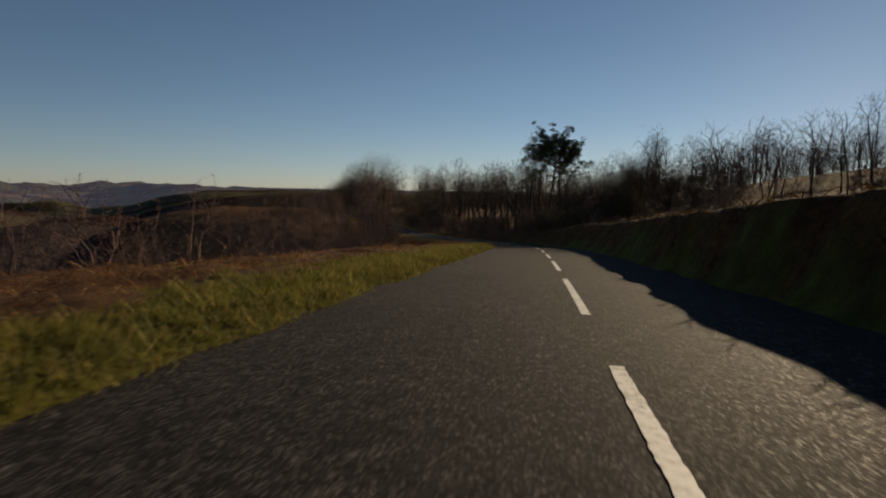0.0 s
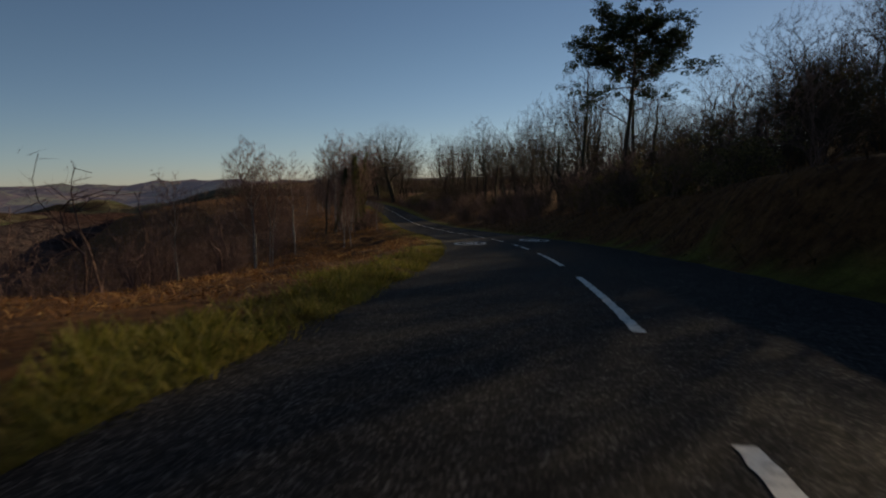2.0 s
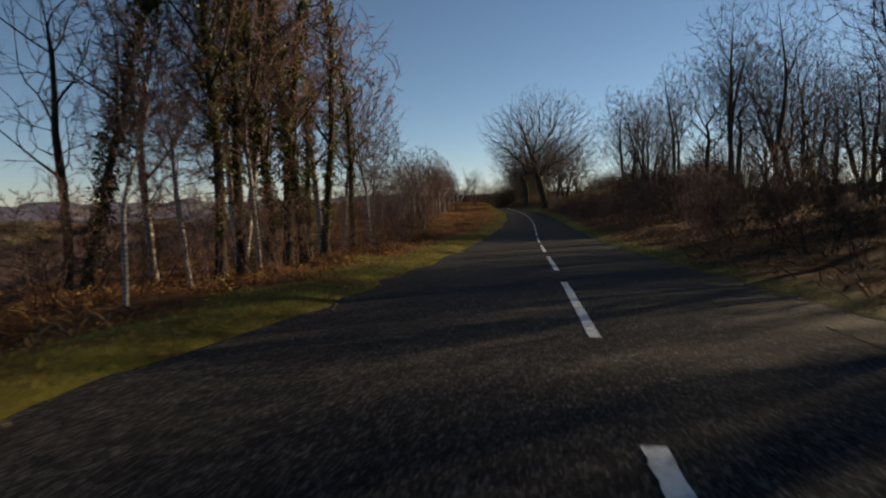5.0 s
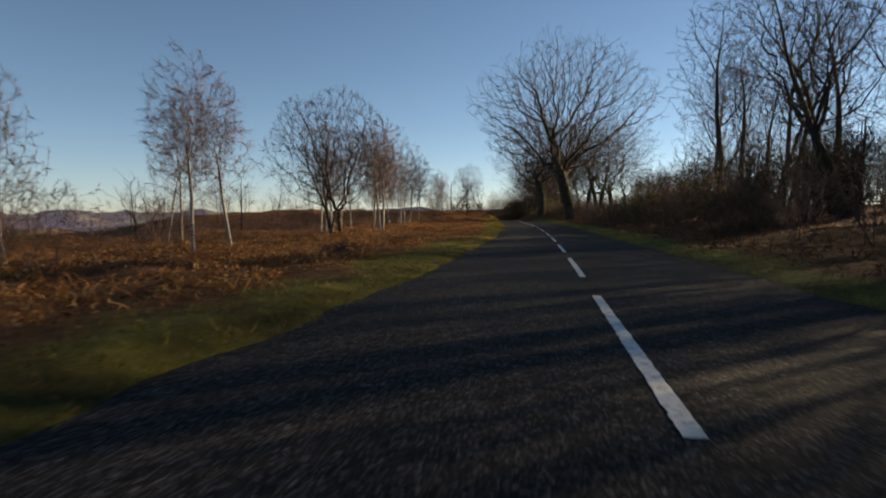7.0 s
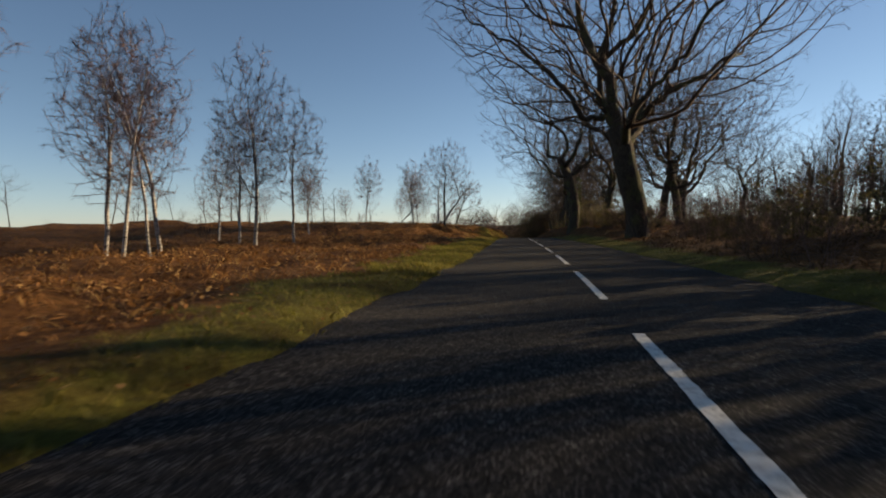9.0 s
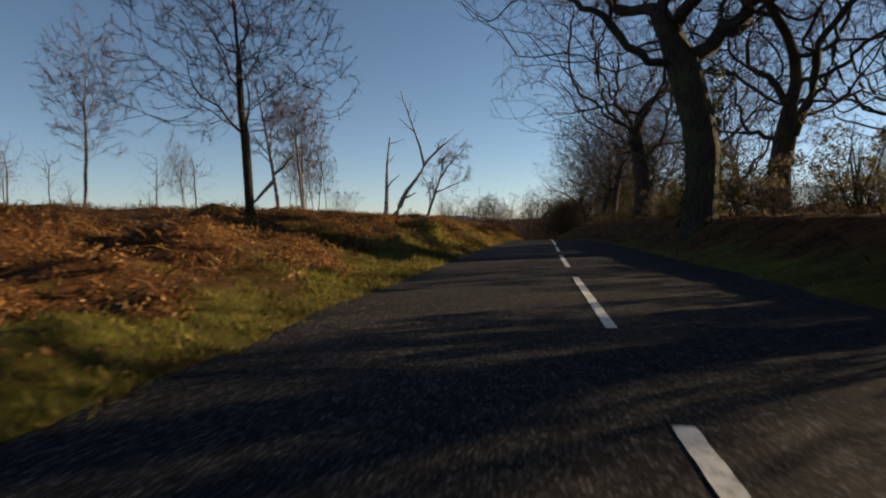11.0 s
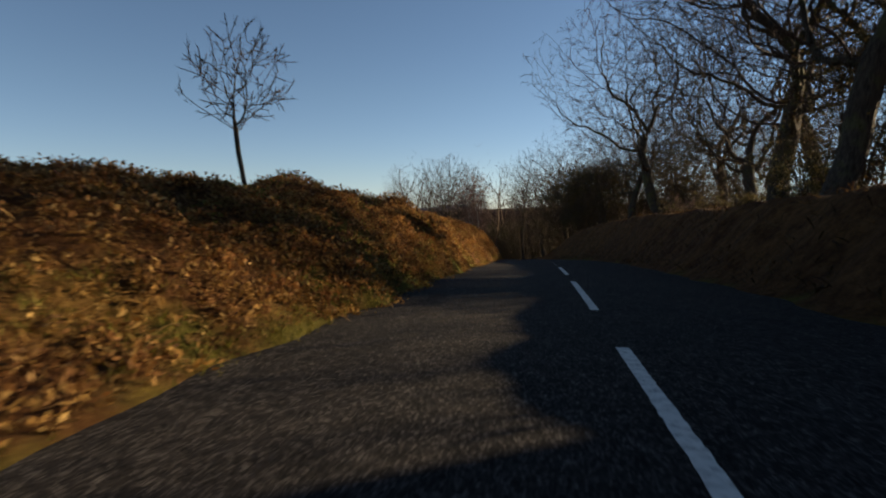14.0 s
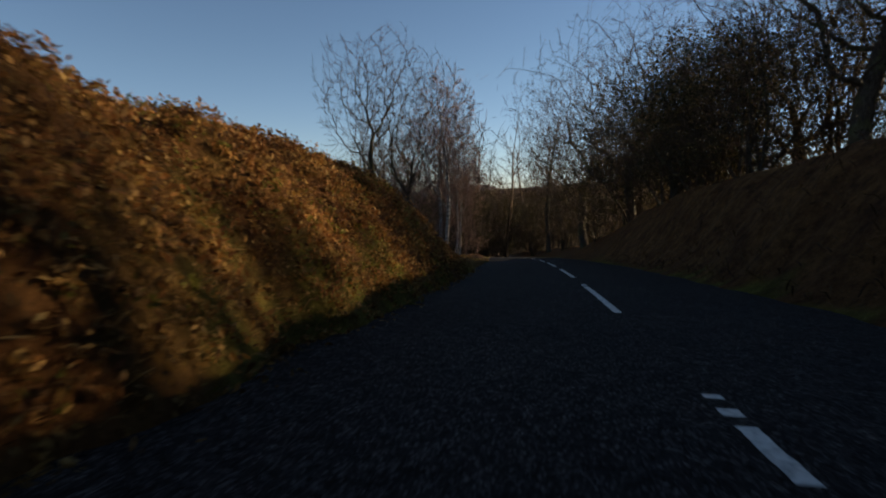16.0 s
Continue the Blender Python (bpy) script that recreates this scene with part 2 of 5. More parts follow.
def blade_build(*stops, rough=0.8, through_light=0.35, patchy=False):
    def build(nt, n, l, p):
        geo = n.new("ShaderNodeNewGeometry")
        tone = ramp(n, l, geo.outputs["Random Per Island"], *stops)
        if patchy:
            c = n.new("ShaderNodeTexCoord").outputs["Object"]
            tone = mixed(n, l, 1.0, tone, ramp(n, l, noise_node(n, l, 0.9, 5, 0.7, c), (0.32, (0.5, 0.42, 0.38)), (0.5, (1.0, 0.95, 0.8)), (0.68, (1.45, 1.4, 1.15))), "MULTIPLY")
        l.new(tone, p.inputs["Base Color"])
        p.inputs["Roughness"].default_value = rough
        p.inputs["Specular IOR Level"].default_value = 0.2
        p.inputs["Transmission Weight"].default_value = 0.0
        t = n.new("ShaderNodeBsdfTranslucent")
        l.new(n[p.name].inputs["Base Color"].links[0].from_socket, t.inputs[0])
        m = n.new("ShaderNodeMixShader")
        m.inputs[0].default_value = through_light
        l.new(p.outputs[0], m.inputs[1])
        l.new(t.outputs[0], m.inputs[2])
        l.new(m.outputs[0], n["Material Output"].inputs[0])
    return build


def bark_build(dark, light, scale=(6, 6, 1.2), moss=0.0):
    def build(nt, n, l, p):
        c = n.new("ShaderNodeTexCoord").outputs["Object"]
        f = noise_node(n, l, 3.0, 6, 0.7, c, scale)
        tone = ramp(n, l, f, (0.35, dark), (0.65, light))
        if moss:
            tone = mixed(n, l, ramp(n, l, noise_node(n, l, 1.1, 4, 0.6, c), (0.5, (0, 0, 0)), (0.62, (moss, moss, moss))), tone, (0.1, 0.1, 0.03))
        l.new(tone, p.inputs["Base Color"])
        p.inputs["Roughness"].default_value = 0.9
        p.inputs["Specular IOR Level"].default_value = 0.2
        relief(n, l, p, f, 1.0, 0.09)
    return build


def birch_build(nt, n, l, p):
    c = n.new("ShaderNodeTexCoord").outputs["Object"]
    bands = noise_node(n, l, 2.2, 5, 0.75, c, (2, 2, 9))
    tone = ramp(n, l, bands, (0.37, (0.03, 0.025, 0.02)), (0.5, (0.26, 0.23, 0.2)), (0.72, (0.5, 0.46, 0.4)))
    l.new(tone, p.inputs["Base Color"])
    p.inputs["Roughness"].default_value = 0.75
    relief(n, l, p, bands, 0.4, 0.02)


def far_build(nt, n, l, p):
    c = n.new("ShaderNodeTexCoord").outputs["Object"]
    v = n.new("ShaderNodeTexVoronoi")
    v.inputs["Scale"].default_value = 0.009
    l.new(c, v.inputs["Vector"])
    field = ramp(n, l, v.outputs["Color"], (0.2, (0.09, 0.066, 0.06)), (0.4, (0.13, 0.096, 0.078)), (0.62, (0.12, 0.13, 0.065)), (0.8, (0.17, 0.125, 0.085)))
    wood = ramp(n, l, noise_node(n, l, 0.012, 6, 0.65, c), (0.46, (1, 1, 1)), (0.53, (0.5, 0.42, 0.43)))
    rough = ramp(n, l, noise_node(n, l, 0.3, 6, 0.7, c), (0.3, (0.6, 0.58, 0.56)), (0.7, (1.15, 1.12, 1.1)))
    l.new(mixed(n, l, 1.0, mixed(n, l, 1.0, field, wood, "MULTIPLY"), rough, "MULTIPLY"), p.inputs["Base Color"])
    p.inputs["Roughness"].default_value = 1.0
    p.inputs["Specular IOR Level"].default_value = 0.0
    relief(n, l, p, noise_node(n, l, 0.12, 6, 0.7, c), 1.0, 4.0)


ASPHALT = material("asphalt", asphalt_build)
PAINT = material("road_paint", paint_build)
GROUND = material("heath_ground", ground_build)
FAR = material("far_land", far_build)


def haze_glow_build(nt, n, l, p):
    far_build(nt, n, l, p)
    # air haze is put in as a faint blue glow of the hills
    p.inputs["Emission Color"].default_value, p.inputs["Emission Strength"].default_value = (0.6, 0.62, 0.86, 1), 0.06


HAZE_GLOW = material("haze_glow_hills", haze_glow_build)
GRASS = material("grass_blades", blade_build((0.0, (0.08, 0.085, 0.016)), (0.4, (0.16, 0.155, 0.03)), (0.75, (0.22, 0.2, 0.05)), (1.0, (0.3, 0.24, 0.085)), patchy=True))
BRACKEN = material("dead_bracken", blade_build((0.0, (0.07, 0.03, 0.012)), (0.4, (0.19, 0.09, 0.033)), (0.75, (0.3, 0.155, 0.06)), (1.0, (0.45, 0.3, 0.14)), patchy=True))
BARK = material("dark_bark", bark_build((0.022, 0.017, 0.013), (0.09, 0.07, 0.05), moss=0.5))
TWIG = material("dark_twigs", bark_build((0.035, 0.023, 0.017), (0.1, 0.068, 0.048)))
BIRCH_BARK = material("birch_bark", birch_build)
BIRCH_TWIG = material("birch_twigs", bark_build((0.1, 0.06, 0.05), (0.24, 0.15, 0.12)))
NEEDLES = material("pine_needles", blade_build((0.0, (0.012, 0.02, 0.01)), (1.0, (0.04, 0.055, 0.022)), through_light=0.15))
# darker bracken brown: the right bank's shade is put into this colour
SHADE_BROWN = material("shade_brown_litter", blade_build((0.0, (0.03, 0.017, 0.009)), (0.5, (0.08, 0.044, 0.019)), (1.0, (0.15, 0.09, 0.042)), patchy=True))
RUST = material("rusty_leaves", blade_build((0.0, (0.09, 0.036, 0.013)), (0.4, (0.27, 0.12, 0.04)), (0.75, (0.36, 0.18, 0.065)), (1.0, (0.45, 0.28, 0.12)), patchy=True))
STRAW = material("dry_grass_blades", blade_build((0.0, (0.07, 0.035, 0.014)), (0.35, (0.19, 0.105, 0.032)), (0.7, (0.31, 0.18, 0.058)), (1.0, (0.43, 0.29, 0.12)), patchy=True))
DEAD_BARK = material("peeling_bark", bark_build((0.05, 0.042, 0.035), (0.62, 0.57, 0.5), (3, 3, 3)))
OLIVE = material("olive_leaves", blade_build((0.0, (0.045, 0.042, 0.016)), (0.6, (0.11, 0.092, 0.034)), (1.0, (0.22, 0.16, 0.065)), rough=0.6))
DULL = material("dull_leaves", blade_build((0.0, (0.02, 0.018, 0.008)), (0.6, (0.05, 0.045, 0.016)), (1.0, (0.13, 0.085, 0.035)), rough=0.7))
IVY = material("ivy_leaves", blade_build((0.0, (0.018, 0.028, 0.008)), (0.6, (0.05, 0.06, 0.014)), (1.0, (0.12, 0.11, 0.03)), rough=0.45))


LIGHT_IVY = material("light_ivy_leaves", blade_build((0.0, (0.035, 0.045, 0.012)), (0.6, (0.1, 0.105, 0.025)), (1.0, (0.2, 0.17, 0.05)), rough=0.45))


# ---- mesh helpers ----
def mesh_of(name, verts, faces, mat, smooth=False):
    me = bpy.data.meshes.new(name)
    verts, faces = np.asarray(verts, np.float32), np.asarray(faces, np.int32)
    me.vertices.add(len(verts))
    me.vertices.foreach_set("co", verts.ravel())
    k = faces.shape[1]
    me.loops.add(faces.size)
    me.loops.foreach_set("vertex_index", faces.ravel())
    me.polygons.add(len(faces))
    me.polygons.foreach_set("loop_start", np.arange(0, faces.size, k, dtype=np.int32))
    me.polygons.foreach_set("use_smooth", np.full(len(faces), smooth))
    me.update(calc_edges=True)
    me.validate()
    me.materials.append(mat)
    return me


def grid_faces(rows, cols):
    i = (np.arange(rows - 1)[:, None] * cols + np.arange(cols - 1)).ravel()
    return np.stack([i, i + 1, i + cols + 1, i + cols], 1)


def tubes(polylines, sides):
    """One mesh array of tapered round branches; each polyline is (points, radii)."""
    vs, fs, base = [], [], 0
    ang = np.arange(sides) * 2 * math.pi / sides
    ca, sa = np.cos(ang), np.sin(ang)
    by_len = {}
    for pts, rad in polylines:
        by_len.setdefault(len(pts), []).append((pts, rad))
    for k, group in by_len.items():
        p = np.array([g[0] for g in group])
        r = np.array([g[1] for g in group])
        t = np.empty_like(p)
        t[:, 1:-1], t[:, 0], t[:, -1] = p[:, 2:] - p[:, :-2], p[:, 1] - p[:, 0], p[:, -1] - p[:, -2]
        t /= np.linalg.norm(t, axis=-1, keepdims=True) + 1e-9
        ref = np.where(np.abs(t[..., 2:3]) > 0.9, [1.0, 0, 0], [0, 0, 1.0])
        u = np.cross(t, ref)
        u /= np.linalg.norm(u, axis=-1, keepdims=True) + 1e-9
        w = np.cross(t, u)
        ring = p[:, :, None] + r[:, :, None, None] * (u[:, :, None] * ca[:, None] + w[:, :, None] * sa[:, None])
        n = len(group)
        vs.append(ring.reshape(-1, 3))
        idx = np.arange(n * k * sides).reshape(n, k, sides)
        a, b = idx[:, :-1], idx[:, 1:]
        f = np.stack([a, np.roll(a, -1, 2), np.roll(b, -1, 2), b], -1).reshape(-1, 4)
        fs.append(f + base)
        base += n * k * sides
    return np.concatenate(vs), np.concatenate(fs)


def split(v, f):
    """Four-sided faces cut into triangles."""
    return v, np.concatenate([f[:, [0, 1, 2]], f[:, [0, 2, 3]]])


def spikes(polylines):
    """Thin twigs as three-sided spikes from their first to their last point."""
    p = np.array([pl[0][0] for pl in polylines])
    q = np.array([pl[0][-1] for pl in polylines])
    rad = np.array([pl[1][0] for pl in polylines])[:, None]
    t = q - p
    t = t / (np.linalg.norm(t, axis=1, keepdims=True) + 1e-9)
    u = np.cross(t, np.where(np.abs(t[:, 2:3]) > 0.9, [1.0, 0, 0], [0, 0, 1.0]))
    u /= np.linalg.norm(u, axis=1, keepdims=True) + 1e-9
    w = np.cross(t, u)
    v = np.stack([p + rad * u, p + rad * (-0.5 * u + 0.87 * w), p + rad * (-0.5 * u - 0.87 * w), q], 1)
    i = 4 * np.arange(len(p))[:, None]
    return v.reshape(-1, 3), np.concatenate([i + [0, 1, 3], i + [1, 2, 3], i + [2, 0, 3]])


def joined(parts):
    vs, fs, base = [], [], 0
    for v, f in parts:
        vs.append(v)
        fs.append(f + base)
        base += len(v)
    return np.concatenate(vs), np.concatenate(fs)


def part(name, me, parent, label=""):
    ob = new(name, me)
    ob.parent = parent
    return tagged(ob, label)


# ---- bare trees ----
def turn_from(r, d, angle, around=None):
    ref = np.array([0.0, 0, 1]) if abs(d[2]) < 0.95 else np.array([1.0, 0, 0])
    u = np.cross(d, ref)
    u /= np.linalg.norm(u)
    w = np.cross(d, u)
    a = r.uniform(0, 6.283) if around is None else around
    out = d * math.cos(angle) + (u * math.cos(a) + w * math.sin(a)) * math.sin(angle)
    return out / np.linalg.norm(out)


def limb(r, start, d, length, radius, points, wander, lift, thin=0.35, low=-1.0):
    p, pts = np.array(start, float), [np.array(start, float)]
    d = np.array(d, float)
    for _ in range(points - 1):
        d = d + r.normal(0, wander, 3) + np.array([0, 0, lift])
        d[2] = max(d[2], low)
        d /= np.linalg.norm(d)
        p = p + d * length / (points - 1)
        pts.append(p)
    return np.array(pts), radius * np.linspace(1, thin, points)


def along(pl, u):
    pts, rad = pl
    f = u * (len(pts) - 1)
    i = min(int(f), len(pts) - 2)
    d = pts[i + 1] - pts[i]
    return pts[i] + d * (f - i), d / (np.linalg.norm(d) + 1e-9), rad[i] + (rad[i + 1] - rad[i]) * (f - i)


def branch_out(r, pl, length, counts, spec, out, level=0):
    """Grows counts[level] side branches along pl, and theirs in turn."""
    n = counts[level]
    lo, angle, shrink, wander, lift = spec
    for k in range(n):
        u = lo + (0.98 - lo) * (k + r.uniform(0.1, 0.9)) / n
        p, d, rad = along(pl, u)
        nl = length * shrink * (1.15 - 0.55 * u) * r.uniform(0.7, 1.25)
        nd = turn_from(r, d, angle * r.uniform(0.65, 1.3))
        pts = 5 if level == 0 else (3 if level == 1 else 2)
        b = limb(r, p, nd, nl, max(rad * (0.5 if level < 2 else 0.45), 0.006 if level < 2 else 0.009), pts, wander, lift, 0.3, -0.25 if level == 0 else -0.8)
        out[min(level, 2)].append(b)
        if level + 1 < len(counts):
            branch_out(r, b, nl, counts, (0.25, angle, shrink, wander, lift), out, level + 1)


def tree_meshes(name, trunks, out, bark, twig):
    tv = tubes(trunks, 10 if trunks[0][1].max() > 0.05 else 5)
    cv = joined([split(*tubes(out[k], s)) for k, s in ((0, 4), (1, 3)) if out[k]] + ([spikes(out[2])] if out[2] else []))
    return mesh_of(name + "_trunk", *tv, bark, True), mesh_of(name + "_crown", *cv, twig, True)


def flare(pl, amount=1.5):
    pts, rad = pl
    rad = rad.copy()
    rad[0] *= amount
    return pts, rad


def crown_cloud(r, n, centre, radii, shell=0.4, low=0.0):
    """Points through a rounded crown, thinner towards its heart, none below the height low."""
    out = np.empty((0, 3))
    while len(out) < n:
        d = r.normal(0, 1, (2 * n, 3))
        d /= np.linalg.norm(d, axis=1, keepdims=True)
        lumps = 1 + 0.16 * np.sin(3 * d[:, :1] + 4.2 * d[:, 1:2] + r.uniform(0, 6)) * np.cos(3.7 * d[:, 2:] + 2.5 * d[:, :1])
        q = np.array(centre) + d * lumps * r.uniform(0.02, 1, (2 * n, 1)) ** shell * np.array(radii)
        out = np.concatenate([out, q[q[:, 2] > low + 0.25 * r.uniform(0, 1, 2 * n) * radii[2]]])
    return out[:n]


def grow(r, stems, cloud, first, bend, radius, tip=0.009, taper=0.58):
    """A tree that reaches every point of the cloud by a short way from the stems (polylines from the ground up); limbs leave a stem above the height first.
    Gives its limbs as (points, radii), thickest first, and its twig ends as (points, directions)."""
    pos, par, path, free = [], [], [], []
    for st in stems:
        for k, q in enumerate(st):
            par.append(-1 if k == 0 else len(pos) - 1)
            path.append(0.0 if k == 0 else path[-1] + float(np.linalg.norm(q - st[k - 1])))
            free.append(q[2] >= first or k == len(st) - 1)
            pos.append(q)
    ns, m = len(pos), len(cloud)
    allp = np.concatenate([np.array(pos), cloud])
    par = np.concatenate([par, np.zeros(m, int)]).astype(int)
    path = np.concatenate([path, np.zeros(m)])
    near = np.linalg.norm(cloud[:, None] - allp[None, :ns], axis=-1) + bend * path[None, :ns] + np.where(free, 0, 1e6)
    who, cost = near.argmin(1), near.min(1)
    order, gone = list(range(ns)), np.zeros(m, bool)
    for _ in range(m):
        k = int(np.argmin(cost))
        gone[k] = True
        i = ns + k
        par[i] = who[k]
        path[i] = path[who[k]] + np.linalg.norm(cloud[k] - allp[who[k]])
        order.append(i)
        c = np.sqrt(((cloud - cloud[k]) ** 2).sum(1)) + bend * path[i]
        better = (c < cost) & ~gone
        who[better], cost[better] = i, c[better]
        cost[k] = np.inf
    load, main, most = np.ones(ns + m), np.full(ns + m, -1), np.zeros(ns + m)
    for i in reversed(order):
        if par[i] >= 0:
            load[par[i]] += load[i]
            if load[i] > most[par[i]]:
                most[par[i]], main[par[i]] = load[i], i
    inner = (par >= 0) & (main >= 0) & (np.arange(ns + m) >= ns)
    for _ in range(2):
        allp[inner] = 0.6 * allp[inner] + 0.2 * (allp[par[inner]] + allp[main[inner]])
    total = load[par < 0].max()
    rad = np.maximum(radius * (load / total) ** taper, tip)
    limbs = []
    for i in order:
        if par[i] < 0 or main[par[i]] != i:
            run = [i] if par[i] < 0 else [par[i], i]
            while main[run[-1]] >= 0:
                run.append(main[run[-1]])
            if len(run) > 1:
                rr = rad[run].copy()
                if par[i] >= 0:
                    rr[0] = rr[1] * 1.12
                else:
                    rr[0] *= 1.45
                limbs.append((allp[run], rr))
    limbs.sort(key=lambda b: -b[1][0])
    ends = np.array([i for i in order if load[i] <= 3 and par[i] >= 0])
    d = allp[ends] - allp[par[ends]]
    return limbs, allp[ends], d / (np.linalg.norm(d, axis=1, keepdims=True) + 1e-9)


def twiggy(r, at, way, per, length, lift, rad=0.0065, loose=0.6):
    """Fine twigs at the branch ends, as polylines."""
    n = len(at) * per
    d = np.repeat(way, per, 0) + loose * r.normal(0, 1, (n, 3)) + [0, 0, lift]
    d /= np.linalg.norm(d, axis=1, keepdims=True)
    p = np.repeat(at, per, 0) - np.repeat(way, per, 0) * r.uniform(0, 0.5, (n, 1))
    q = p + d * length * r.uniform(0.45, 1.3, (n, 1))
    return [((a, b), (rad,)) for a, b in zip(p, q)]


def crooked(r, pl, amount):
    """The same limb with twice the points, each new one pushed a little aside."""
    pts, rad = pl
    step = np.linalg.norm(pts[1:] - pts[:-1], axis=1, keepdims=True)
    mid = (pts[1:] + pts[:-1]) / 2 + r.normal(0, amount, (len(pts) - 1, 3)) * step
    out, rr = np.empty((2 * len(pts) - 1, 3)), np.empty(2 * len(pts) - 1)
    out[::2], out[1::2], rr[::2], rr[1::2] = pts, mid, rad, (rad[1:] + rad[:-1]) / 2
    return out, rr


def tree_of(name, limbs, twigs, bark, twig, thick, crook=0.0, r=None):
    heavy = [b for b in limbs if b[1][0] >= thick] or limbs[:1]
    if crook:
        heavy = heavy[:1] + [crooked(r, b, crook) for b in heavy[1:]]
    fine = [b for b in limbs if b[1][0] < thick]
    return (mesh_of(name + "_trunk", *tubes(heavy, 8), bark, True),
            mesh_of(name + "_crown", *joined(([split(*tubes(fine, 3))] if fine else []) + [spikes(twigs)]), twig, True))


def oak(seed, height=20.0, radius=0.55, n=1400, wide=0.48, fork=0.24, middle=0.58, bend=0.3, lean=0.05, per=5, stems=1, bark=None, twig=None, twig_length=0.05, lift=0.15, taper=0.58):
    """A spreading tree: a short trunk whose limbs open into a domed crown."""
    r = np.random.default_rng(seed)
    feet = []
    for k in range(stems):
        tilt = lean if stems == 1 else lean + 0.12
        st, _ = limb(r, (r.normal(0, 0.02 * height * (stems > 1)), r.normal(0, 0.02 * height * (stems > 1)), -0.4), (r.normal(0, tilt), r.normal(0, tilt), 1), height * (fork + 0.14), radius, 9, 0.09, 0.02)
        feet.append(st)
    up = height * (1 - middle)
    cloud = crown_cloud(r, n, (feet[0][-1][0] * 0.6, feet[0][-1][1] * 0.6, height * middle), (height * wide, height * wide, up), 0.4, height * fork * 0.75)
    limbs, at, way = grow(r, feet, cloud, height * fork * 0.8, bend, radius / math.sqrt(stems), 0.009, taper)
    return tree_of("oak", limbs, twiggy(r, at, way, per, height * twig_length, lift), bark or BARK, twig or TWIG, radius * 0.22, 0.1, r)


def slender(seed, height=14.0, radius=0.16, n=480, wide=0.2, middle=0.64, tall=0.36, bend=0.45, lean=0.06, per=5, bark=None, twig=None, first=0.3, twig_length=0.045, lift=0.2, stems=1):
    """A tall narrow tree whose trunk runs on through its crown."""
    r = np.random.default_rng(seed)
    feet = []
    for k in range(stems):
        tilt = lean + 0.06 * (stems > 1)
        st, _ = limb(r, (r.normal(0, 0.25 * (stems > 1)), r.normal(0, 0.25 * (stems > 1)), -0.3), (r.normal(0, tilt), r.normal(0, tilt), 1), height * r.uniform(0.84, 0.93), radius, 14, 0.06, 0.02)
        feet.append(st)
    mid = np.mean([st[9] for st in feet], 0)
    cloud = crown_cloud(r, n, (mid[0], mid[1], height * middle), (height * wide, height * wide, height * tall), 0.5, height * first)
    limbs, at, way = grow(r, feet, cloud, height * first, bend, radius)
    return tree_of("tree", limbs, twiggy(r, at, way, per, height * twig_length, lift), bark or BARK, twig or TWIG, radius * 0.3)


def upright(seed, height=13.0, radius=0.16, counts=(26, 6, 4), bark=None, twig=None, lo=0.3, angle=0.75, shrink=0.27, lift=0.05, stems=1, lean=0.06, wander=0.05):
    r = np.random.default_rng(seed)
    trunks, out = [], ([], [], [])
    for k in range(stems):
        tilt = lean if stems == 1 else lean + 0.07
        d = np.array([r.normal(0, tilt), r.normal(0, tilt), 1.0])
        st = (r.normal(0, 0.25), r.normal(0, 0.25), -0.3) if stems > 1 else (0, 0, -0.3)
        b = limb(r, st, d / np.linalg.norm(d), height * r.uniform(0.85, 1.05), radius * r.uniform(0.75, 1.1), 11, wander, 0.03, 0.08)
        trunks.append(flare(b, 1.35))
        branch_out(r, b, height, counts, (lo, angle, shrink, 0.12, lift), out)
    return tree_meshes("tree", trunks, out, bark or BARK, twig or TWIG)


def leaf_cloud(r, centres, radii, per, size, mat, name, flat=0.8):
    """Many small leaf blades round the given centres."""
    centres = np.asarray(centres, float)
    n = len(centres) * per
    c = np.repeat(centres, per, 0)
    rad = np.repeat(np.asarray(radii, float), per)
    d = r.normal(0, 1, (n, 3))
    d /= np.linalg.norm(d, axis=1, keepdims=True)
    p = c + d * (rad * r.uniform(0.25, 1, n) ** 0.5)[:, None] * [1, 1, flat]
    a, b = r.normal(0, 1, (2, n, 3))
    a /= np.linalg.norm(a, axis=1, keepdims=True)
    b = np.cross(a, b)
    b /= np.linalg.norm(b, axis=1, keepdims=True)
    s = size * r.uniform(0.6, 1.4, n)[:, None]
    v = np.stack([p - a * s, p + b * s * 0.45, p + a * s, p - b * s * 0.45], 1).reshape(-1, 3)
    return mesh_of(name, v, np.arange(n * 4).reshape(-1, 4), mat)


def plant(name, meshes, label, category, group, pos, turn=0.0, size=1.0, parts=("trunk", "crown", "foliage"), tilt=(0, 0)):
    root = new(name)
    root.empty_display_size = 0.3
    for pn, me in zip(parts, meshes):
        part(pn, me, root)
    tagged(root, label, category, group)
    root.matrix_basis = pose(*pos, tilt[0], tilt[1], turn) @ Matrix.Diagonal((size, size, size, 1))
    return root


def again(root, pos, turn, size, label="", tilt=(0, 0)):
    made = copy_thing(root, pose(*pos, tilt[0], tilt[1], turn))
    made.scale = (size, size, size)
    return tagged(made, label)


